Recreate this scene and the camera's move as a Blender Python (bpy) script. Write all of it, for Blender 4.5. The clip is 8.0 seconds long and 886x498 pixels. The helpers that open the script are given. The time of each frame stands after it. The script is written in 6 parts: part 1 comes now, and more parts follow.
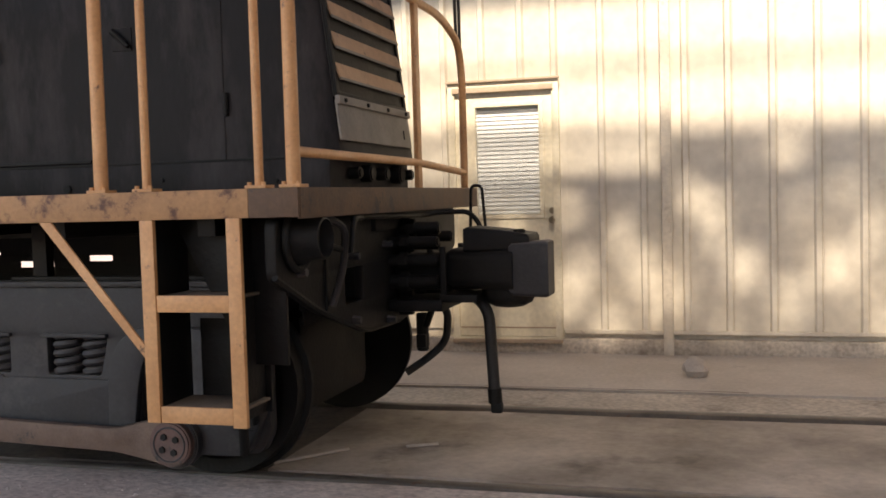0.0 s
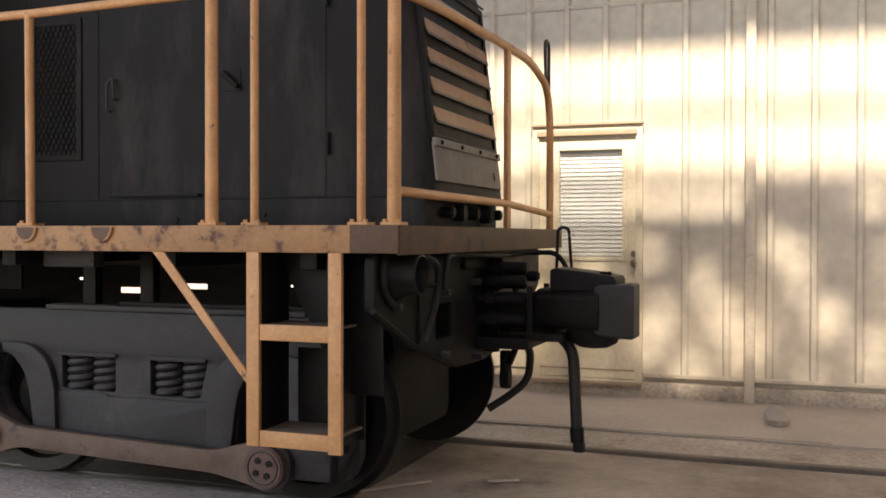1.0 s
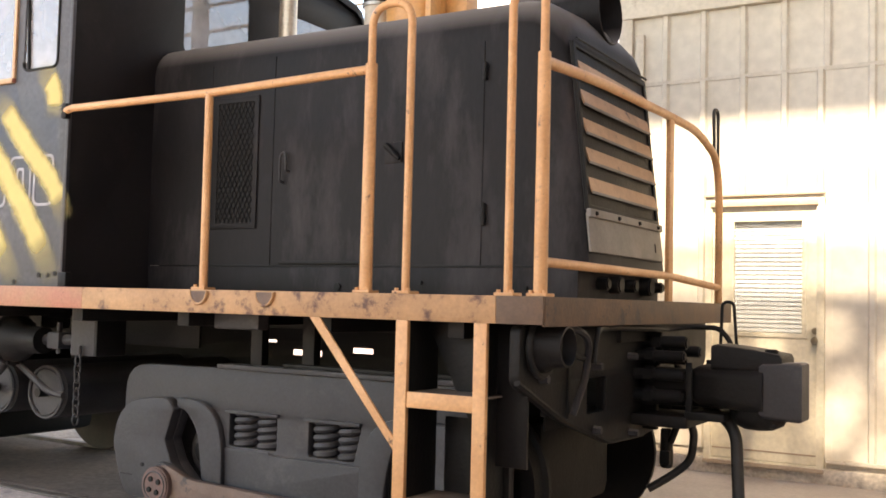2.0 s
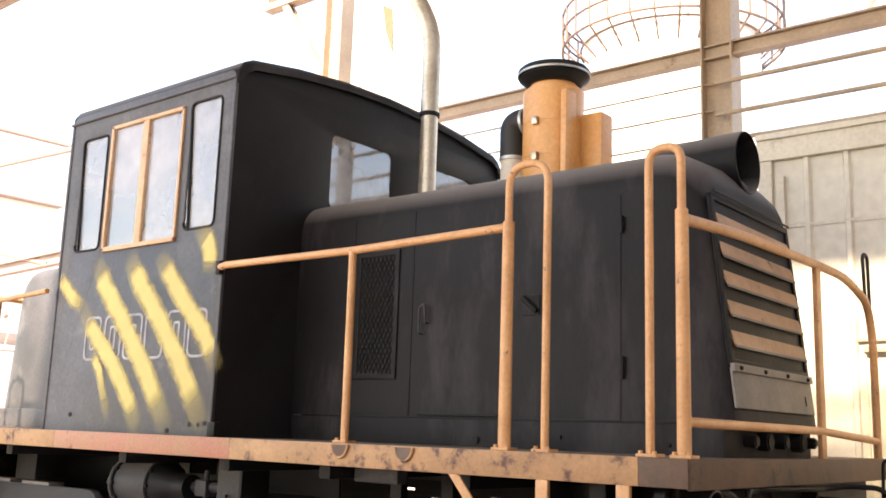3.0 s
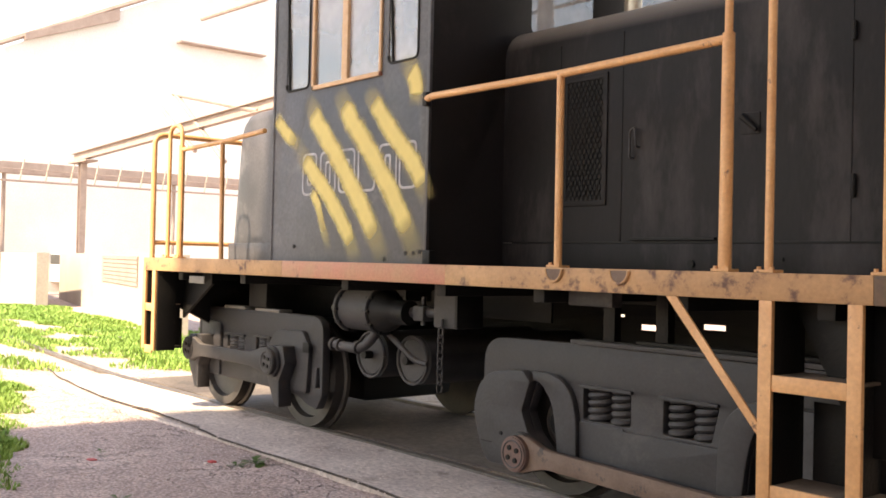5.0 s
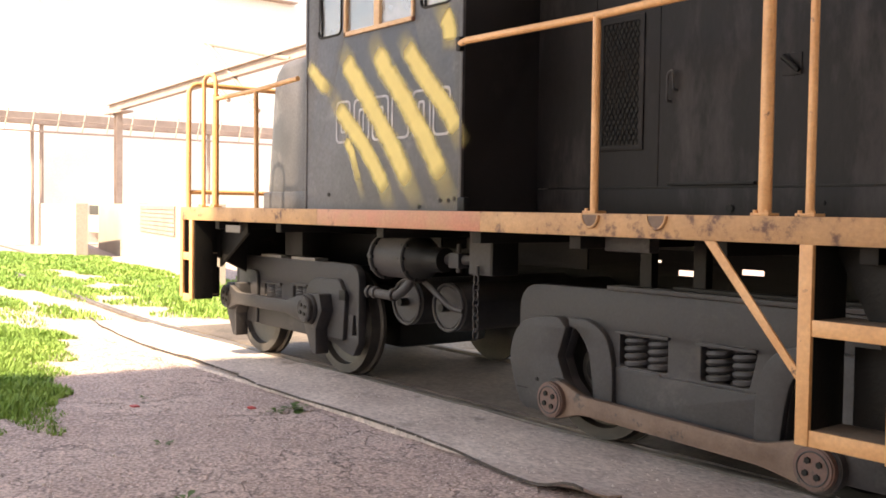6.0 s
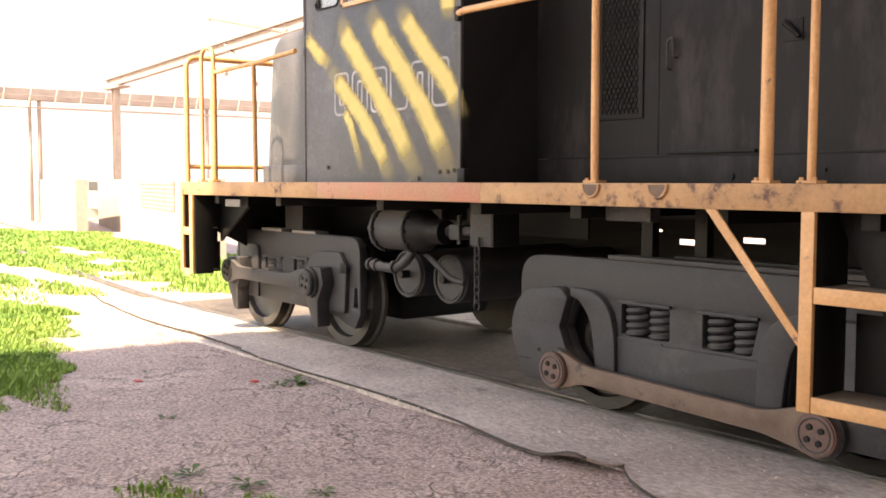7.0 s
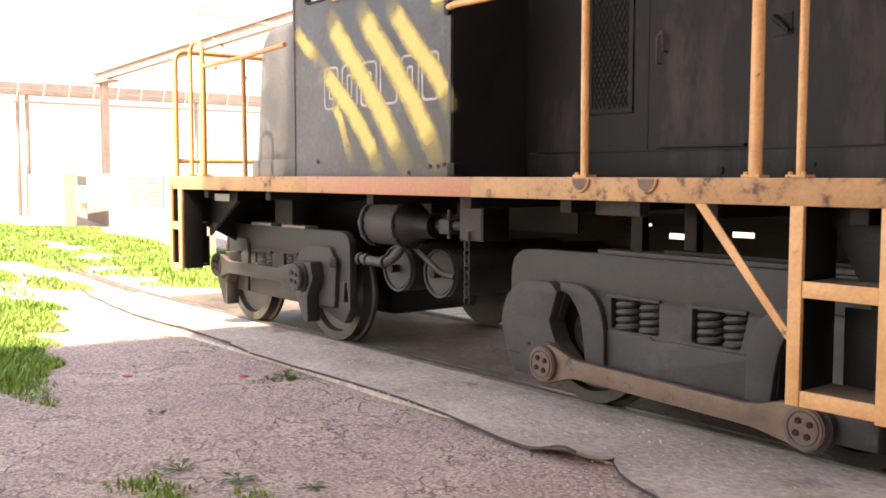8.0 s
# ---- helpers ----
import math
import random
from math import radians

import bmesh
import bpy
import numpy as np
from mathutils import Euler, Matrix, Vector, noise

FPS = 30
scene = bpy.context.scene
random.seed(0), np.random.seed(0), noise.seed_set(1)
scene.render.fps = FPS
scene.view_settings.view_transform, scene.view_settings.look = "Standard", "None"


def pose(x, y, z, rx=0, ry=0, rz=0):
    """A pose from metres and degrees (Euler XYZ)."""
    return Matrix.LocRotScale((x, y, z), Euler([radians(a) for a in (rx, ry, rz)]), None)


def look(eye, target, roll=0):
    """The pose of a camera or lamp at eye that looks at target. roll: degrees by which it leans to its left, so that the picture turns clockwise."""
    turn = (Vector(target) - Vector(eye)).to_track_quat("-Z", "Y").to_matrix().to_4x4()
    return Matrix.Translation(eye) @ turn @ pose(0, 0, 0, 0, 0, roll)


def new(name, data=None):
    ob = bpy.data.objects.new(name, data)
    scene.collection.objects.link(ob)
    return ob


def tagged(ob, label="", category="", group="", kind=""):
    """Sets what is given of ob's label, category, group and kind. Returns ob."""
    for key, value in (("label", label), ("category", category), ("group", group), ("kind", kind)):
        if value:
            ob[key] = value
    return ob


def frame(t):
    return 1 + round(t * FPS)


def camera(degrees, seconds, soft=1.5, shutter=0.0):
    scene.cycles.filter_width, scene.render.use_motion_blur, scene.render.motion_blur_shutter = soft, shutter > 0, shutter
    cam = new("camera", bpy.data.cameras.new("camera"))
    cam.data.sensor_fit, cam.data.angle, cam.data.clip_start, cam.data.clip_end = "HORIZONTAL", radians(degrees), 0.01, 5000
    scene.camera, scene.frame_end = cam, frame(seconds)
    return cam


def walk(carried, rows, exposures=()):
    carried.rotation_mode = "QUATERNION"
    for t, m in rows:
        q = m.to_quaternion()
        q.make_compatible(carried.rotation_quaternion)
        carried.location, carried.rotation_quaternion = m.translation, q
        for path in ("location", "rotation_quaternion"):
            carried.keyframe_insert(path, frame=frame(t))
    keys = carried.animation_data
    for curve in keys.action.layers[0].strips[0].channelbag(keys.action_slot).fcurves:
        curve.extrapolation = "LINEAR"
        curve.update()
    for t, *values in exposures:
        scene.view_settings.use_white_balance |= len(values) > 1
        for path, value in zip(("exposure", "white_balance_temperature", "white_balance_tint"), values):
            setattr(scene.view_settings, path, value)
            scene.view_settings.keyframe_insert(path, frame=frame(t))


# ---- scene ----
cam = camera(48.5, 8.0, soft=1.7)
PATH = [
    (0, (2.496, -4.987, 1.283), (1.947, -3.067, 1.177), -1.6),
    (0.5, (2.459, -5.084, 1.296), (1.797, -3.196, 1.274), -0.8),
    (1, (2.449, -5.148, 1.293), (1.764, -3.269, 1.266), 0.1),
    (1.5, (2.518, -5.103, 1.28), (1.613, -3.32, 1.28), 0.7),
    (2, (2.593, -5.075, 1.307), (1.567, -3.361, 1.413), 1.4),
    (2.2, (2.603, -5.071, 1.319), (1.529, -3.393, 1.496), 1.5),
    (3.3, (2.613, -5.139, 1.42), (1.315, -3.665, 1.797), 2.3),
    (3.5, (2.605, -5.145, 1.4), (1.26, -3.708, 1.753), 2.5),
    (4, (2.58, -5.155, 1.373), (1.137, -3.791, 1.613), 2.2),
    (4.5, (2.552, -5.15, 1.351), (1.066, -3.816, 1.463), 1.7),
    (5, (2.528, -5.137, 1.346), (0.992, -3.857, 1.374), 1.3),
    (6.5, (2.508, -5.126, 1.342), (0.928, -3.905, 1.227), 0.4),
    (7, (2.504, -5.123, 1.341), (0.928, -3.899, 1.204), 0.1),
    (7.5, (2.505, -5.124, 1.341), (0.938, -3.89, 1.198), 0.2),
    (8, (2.502, -5.122, 1.34), (0.94, -3.883, 1.192), 0.1),
]
EXPOSURES = [(0.0, 1.55, 7900, 15), (1.0, 1.66, 8100, 15), (1.5, 2.05, 8400, 15), (2.0, 2.52, 8400, 15), (3.5, 2.32, 8400, 15), (4.0, 2.1, 8500, 15), (5.0, 2.02, 9000, 16), (8.0, 2.46, 9300, 17)]
walk(cam, [(t, look(eye, target, roll)) for t, eye, target, roll in PATH], EXPOSURES)

# ---- light ----
world = bpy.data.worlds.new("daylight")
scene.world = world
world.use_nodes = True
wn = world.node_tree
sky = wn.nodes.new("ShaderNodeTexSky")
sky.sky_type, sky.sun_disc = "NISHITA", False
SUN = Vector((0.12, -0.95, 1.0)).normalized()
sky.sun_elevation = math.asin(SUN.z)
sky.sun_rotation = math.atan2(SUN.x, SUN.y)
sky.dust_density, sky.air_density = 0.7, 1.0
wn.links.new(sky.outputs[0], wn.nodes["Background"].inputs[0])
wn.nodes["Background"].inputs[1].default_value = 0.15

sun_data = bpy.data.lights.new("sun", "SUN")
sun_data.energy, sun_data.angle, sun_data.color = 3.2, radians(1.7), (1.0, 0.94, 0.83)
sun = new("sun", sun_data)
sun.rotation_mode = "QUATERNION"
sun.rotation_quaternion = SUN.to_track_quat("Z", "Y")
sun.location = (6, -12, 14)


# ---- materials ----
def surface(name, a, b, scale=3.0, rough=0.6, metal=0.0, bump=0.1, fine=60.0, spots=None, spot_scale=8.0, spot_cut=0.62, rough_var=0.15, stretch=(1, 1, 1), vary=0.0, soft=0.06, spec=0.5, dust=None, crack=0.0, grit=(0.91, 1.08)):
    """Two colours in large cloudy patches with fine grain, and worn or dirty spots of a third colour."""
    m = bpy.data.materials.new(name)
    m.use_nodes = True
    nt = m.node_tree
    n, l = nt.nodes, nt.links
    bsdf = n["Principled BSDF"]
    bsdf.inputs["Metallic"].default_value = metal
    bsdf.inputs["Specular IOR Level"].default_value = spec
    tc = n.new("ShaderNodeTexCoord")
    mp = n.new("ShaderNodeMapping")
    mp.inputs["Scale"].default_value = stretch
    l.new(tc.outputs["Object"], mp.inputs[0])
    big = n.new("ShaderNodeTexNoise")
    big.inputs["Scale"].default_value, big.inputs["Detail"].default_value, big.inputs["Roughness"].default_value = scale, 6, 0.62
    l.new(mp.outputs[0], big.inputs["Vector"])
    small = n.new("ShaderNodeTexNoise")
    small.inputs["Scale"].default_value, small.inputs["Detail"].default_value = fine, 4
    l.new(mp.outputs[0], small.inputs["Vector"])
    ramp = n.new("ShaderNodeMapRange")
    ramp.inputs[1].default_value, ramp.inputs[2].default_value = 0.32, 0.68
    l.new(big.outputs[0], ramp.inputs[0])
    mix = n.new("ShaderNodeMix")
    mix.data_type = "RGBA"
    mix.inputs[6].default_value, mix.inputs[7].default_value = (*a, 1), (*b, 1)
    l.new(ramp.outputs[0], mix.inputs[0])
    grain = n.new("ShaderNodeMapRange")
    grain.inputs[1].default_value, grain.inputs[2].default_value, grain.inputs[3].default_value, grain.inputs[4].default_value = 0.3, 0.7, *grit
    l.new(small.outputs[0], grain.inputs[0])
    mul = n.new("ShaderNodeMix")
    mul.data_type, mul.blend_type = "RGBA", "MULTIPLY"
    mul.inputs[0].default_value = 1.0
    l.new(mix.outputs[2], mul.inputs[6])
    l.new(grain.outputs[0], mul.inputs[7])
    out = mul.outputs[2]
    if spots:
        sp = n.new("ShaderNodeTexNoise")
        sp.inputs["Scale"].default_value, sp.inputs["Detail"].default_value, sp.inputs["Roughness"].default_value = spot_scale, 8, 0.68
        l.new(mp.outputs[0], sp.inputs["Vector"])
        cut = n.new("ShaderNodeMapRange")
        cut.inputs[1].default_value, cut.inputs[2].default_value = spot_cut, spot_cut + soft
        l.new(sp.outputs[0], cut.inputs[0])
        m3 = n.new("ShaderNodeMix")
        m3.data_type = "RGBA"
        m3.inputs[7].default_value = (*spots, 1)
        l.new(cut.outputs[0], m3.inputs[0])
        l.new(out, m3.inputs[6])
        out = m3.outputs[2]
    if vary:
        info = n.new("ShaderNodeObjectInfo")
        vr = n.new("ShaderNodeMapRange")
        vr.inputs[3].default_value, vr.inputs[4].default_value = 1 - vary, 1 + vary
        l.new(info.outputs["Random"], vr.inputs[0])
        mv = n.new("ShaderNodeMix")
        mv.data_type, mv.blend_type = "RGBA", "MULTIPLY"
        mv.inputs[0].default_value = 1.0
        l.new(out, mv.inputs[6])
        l.new(vr.outputs[0], mv.inputs[7])
        out = mv.outputs[2]
    # Mixes in a paler colour as faces turn upward.
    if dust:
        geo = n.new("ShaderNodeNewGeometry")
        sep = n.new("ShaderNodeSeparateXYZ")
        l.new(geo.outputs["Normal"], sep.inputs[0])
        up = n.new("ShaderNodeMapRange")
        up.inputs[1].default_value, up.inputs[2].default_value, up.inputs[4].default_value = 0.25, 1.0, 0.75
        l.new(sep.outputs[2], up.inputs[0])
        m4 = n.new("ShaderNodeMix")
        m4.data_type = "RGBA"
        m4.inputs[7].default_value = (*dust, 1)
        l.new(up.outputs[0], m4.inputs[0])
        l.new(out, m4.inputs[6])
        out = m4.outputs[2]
    height = None
    if crack:
        warp = n.new("ShaderNodeMix")
        warp.data_type = "VECTOR"
        warp.inputs[0].default_value = 0.34
        l.new(mp.outputs[0], warp.inputs[4])
        wz = n.new("ShaderNodeTexNoise")
        wz.inputs["Scale"].default_value, wz.inputs["Detail"].default_value = crack * 0.8, 5
        l.new(mp.outputs[0], wz.inputs["Vector"])
        l.new(wz.outputs["Color"], warp.inputs[5])
        vor = n.new("ShaderNodeTexVoronoi")
        vor.feature = "DISTANCE_TO_EDGE"
        vor.inputs["Scale"].default_value = crack
        l.new(warp.outputs[1], vor.inputs["Vector"])
        vc = n.new("ShaderNodeMapRange")
        vc.inputs[1].default_value, vc.inputs[2].default_value, vc.inputs[3].default_value = 0.0, 0.045, 0.0
        l.new(vor.outputs[0], vc.inputs[0])
        gate = n.new("ShaderNodeMath")
        gate.operation = "MAXIMUM"
        l.new(vc.outputs[0], gate.inputs[0])
        keep = n.new("ShaderNodeMapRange")
        keep.inputs[1].default_value, keep.inputs[2].default_value, keep.inputs[3].default_value, keep.inputs[4].default_value = 0.43, 0.62, 1.0, 0.0
        l.new(big.outputs[0], keep.inputs[0])
        l.new(keep.outputs[0], gate.inputs[1])
        tone = n.new("ShaderNodeMapRange")
        tone.inputs[3].default_value, tone.inputs[4].default_value = 0.38, 1.0
        l.new(gate.outputs[0], tone.inputs[0])
        m5 = n.new("ShaderNodeMix")
        m5.data_type, m5.blend_type = "RGBA", "MULTIPLY"
        m5.inputs[0].default_value = 1.0
        l.new(out, m5.inputs[6])
        l.new(tone.outputs[0], m5.inputs[7])
        out = m5.outputs[2]
        height = gate.outputs[0]
    l.new(out, bsdf.inputs["Base Color"])
    rr = n.new("ShaderNodeMapRange")
    rr.inputs[3].default_value, rr.inputs[4].default_value = max(0.03, rough - rough_var), min(1.0, rough + rough_var)
    l.new(big.outputs[0], rr.inputs[0])
    l.new(rr.outputs[0], bsdf.inputs["Roughness"])
    if bump:
        bp = n.new("ShaderNodeBump")
        bp.inputs["Strength"].default_value, bp.inputs["Distance"].default_value = bump, 0.01
        add = n.new("ShaderNodeMath")
        l.new(small.outputs[0], add.inputs[0])
        l.new(big.outputs[0], add.inputs[1])
        top = add.outputs[0]
        if height:
            a2 = n.new("ShaderNodeMath")
            l.new(top, a2.inputs[0])
            l.new(height, a2.inputs[1])
            top = a2.outputs[0]
        l.new(top, bp.inputs["Height"])
        l.new(bp.outputs[0], bsdf.inputs["Normal"])
    return m


def glass(name, tint=(0.9, 0.93, 0.96), haze=0.12, ior=2.5):
    """Thin window glass: clear, with a glossy coat that follows the angle, and a pale film for dust and reflected sky.
    """
    m = bpy.data.materials.new(name)
    m.use_nodes = True
    n, l = m.node_tree.nodes, m.node_tree.links
    n.remove(n["Principled BSDF"])
    tr = n.new("ShaderNodeBsdfTransparent")
    tr.inputs[0].default_value = (*tint, 1)
    gl = n.new("ShaderNodeBsdfGlossy")
    gl.inputs["Roughness"].default_value = 0.02
    fr = n.new("ShaderNodeFresnel")
    fr.inputs[0].default_value = ior
    m1 = n.new("ShaderNodeMixShader")
    l.new(fr.outputs[0], m1.inputs[0])
    l.new(tr.outputs[0], m1.inputs[1])
    l.new(gl.outputs[0], m1.inputs[2])
    df = n.new("ShaderNodeBsdfDiffuse")
    df.inputs[0].default_value = (0.62, 0.60, 0.62, 1)
    tc = n.new("ShaderNodeTexCoord")
    nz = n.new("ShaderNodeTexNoise")
    nz.inputs["Scale"].default_value, nz.inputs["Detail"].default_value = 2.5, 6
    l.new(tc.outputs["Object"], nz.inputs["Vector"])
    mr = n.new("ShaderNodeMapRange")
    mr.inputs[1].default_value, mr.inputs[2].default_value, mr.inputs[3].default_value, mr.inputs[4].default_value = 0.3, 0.75, haze * 0.4, haze * 1.8
    l.new(nz.outputs[0], mr.inputs[0])
    m2 = n.new("ShaderNodeMixShader")
    l.new(mr.outputs[0], m2.inputs[0])
    l.new(m1.outputs[0], m2.inputs[1])
    l.new(df.outputs[0], m2.inputs[2])
    l.new(m2.outputs[0], n["Material Output"].inputs[0])
    return m


def spray(name, colour):
    """Sprayed paint: opaque in the middle of the stroke (v = 0.5) and thinning out to its soft edges."""
    m = bpy.data.materials.new(name)
    m.use_nodes = True
    n, l = m.node_tree.nodes, m.node_tree.links
    bsdf = n["Principled BSDF"]
    bsdf.inputs["Roughness"].default_value = 0.6
    tc = n.new("ShaderNodeTexCoord")
    sep = n.new("ShaderNodeSeparateXYZ")
    l.new(tc.outputs["UV"], sep.inputs[0])

    def math_node(op, a, b):
        k = n.new("ShaderNodeMath")
        k.operation = op
        for i, v in enumerate((a, b)):
            if isinstance(v, (int, float)):
                k.inputs[i].default_value = v
            else:
                l.new(v, k.inputs[i])
        return k.outputs[0]
    nz = n.new("ShaderNodeTexNoise")
    nz.inputs["Scale"].default_value, nz.inputs["Detail"].default_value, nz.inputs["Roughness"].default_value = 9.0, 8, 0.7
    l.new(tc.outputs["Object"], nz.inputs["Vector"])
    d = math_node("ABSOLUTE", math_node("SUBTRACT", sep.outputs[1], 0.5), 0)
    e = math_node("SUBTRACT", 0.5, math_node("ABSOLUTE", math_node("SUBTRACT", sep.outputs[0], 0.5), 0))
    a = math_node("SUBTRACT", 0.5, d)
    a = math_node("ADD", a, math_node("MULTIPLY", math_node("SUBTRACT", nz.outputs[0], 0.5), 0.30))
    ends = math_node("MINIMUM", math_node("MULTIPLY", e, 9.0), 1.0)
    mr = n.new("ShaderNodeMapRange")
    mr.interpolation_type = "SMOOTHSTEP"
    mr.inputs[1].default_value, mr.inputs[2].default_value = 0.03, 0.36
    l.new(a, mr.inputs[0])
    al = math_node("MULTIPLY", math_node("MULTIPLY", mr.outputs[0], ends), 0.94)
    l.new(al, bsdf.inputs["Alpha"])
    mix = n.new("ShaderNodeMix")
    mix.data_type = "RGBA"
    mix.inputs[6].default_value = (*[c * 0.72 for c in colour], 1)
    mix.inputs[7].default_value = (*colour, 1)
    l.new(nz.outputs[0], mix.inputs[0])
    l.new(mix.outputs[2], bsdf.inputs["Base Color"])
    return m


def translucent(name):
    """Translucent sheet, added out of view, that lets part of the sun straight through."""
    m = bpy.data.materials.new(name)
    m.use_nodes = True
    n, l = m.node_tree.nodes, m.node_tree.links
    bsdf = n["Principled BSDF"]
    bsdf.inputs["Base Color"].default_value = (0.45, 0.40, 0.32, 1)
    clear = n.new("ShaderNodeBsdfTransparent")
    clear.inputs[0].default_value = (1.0, 0.97, 0.92, 1)
    tc = n.new("ShaderNodeTexCoord")
    nz = n.new("ShaderNodeTexNoise")
    nz.inputs["Scale"].default_value, nz.inputs["Detail"].default_value = 1.6, 5
    l.new(tc.outputs["Object"], nz.inputs["Vector"])
    mr = n.new("ShaderNodeMapRange")
    mr.inputs[1].default_value, mr.inputs[2].default_value, mr.inputs[3].default_value, mr.inputs[4].default_value = 0.32, 0.70, 0.18, 0.50
    l.new(nz.outputs[0], mr.inputs[0])
    mix = n.new("ShaderNodeMixShader")
    l.new(mr.outputs[0], mix.inputs[0])
    l.new(bsdf.outputs[0], mix.inputs[1])
    l.new(clear.outputs[0], mix.inputs[2])
    l.new(mix.outputs[0], n["Material Output"].inputs[0])
    return m


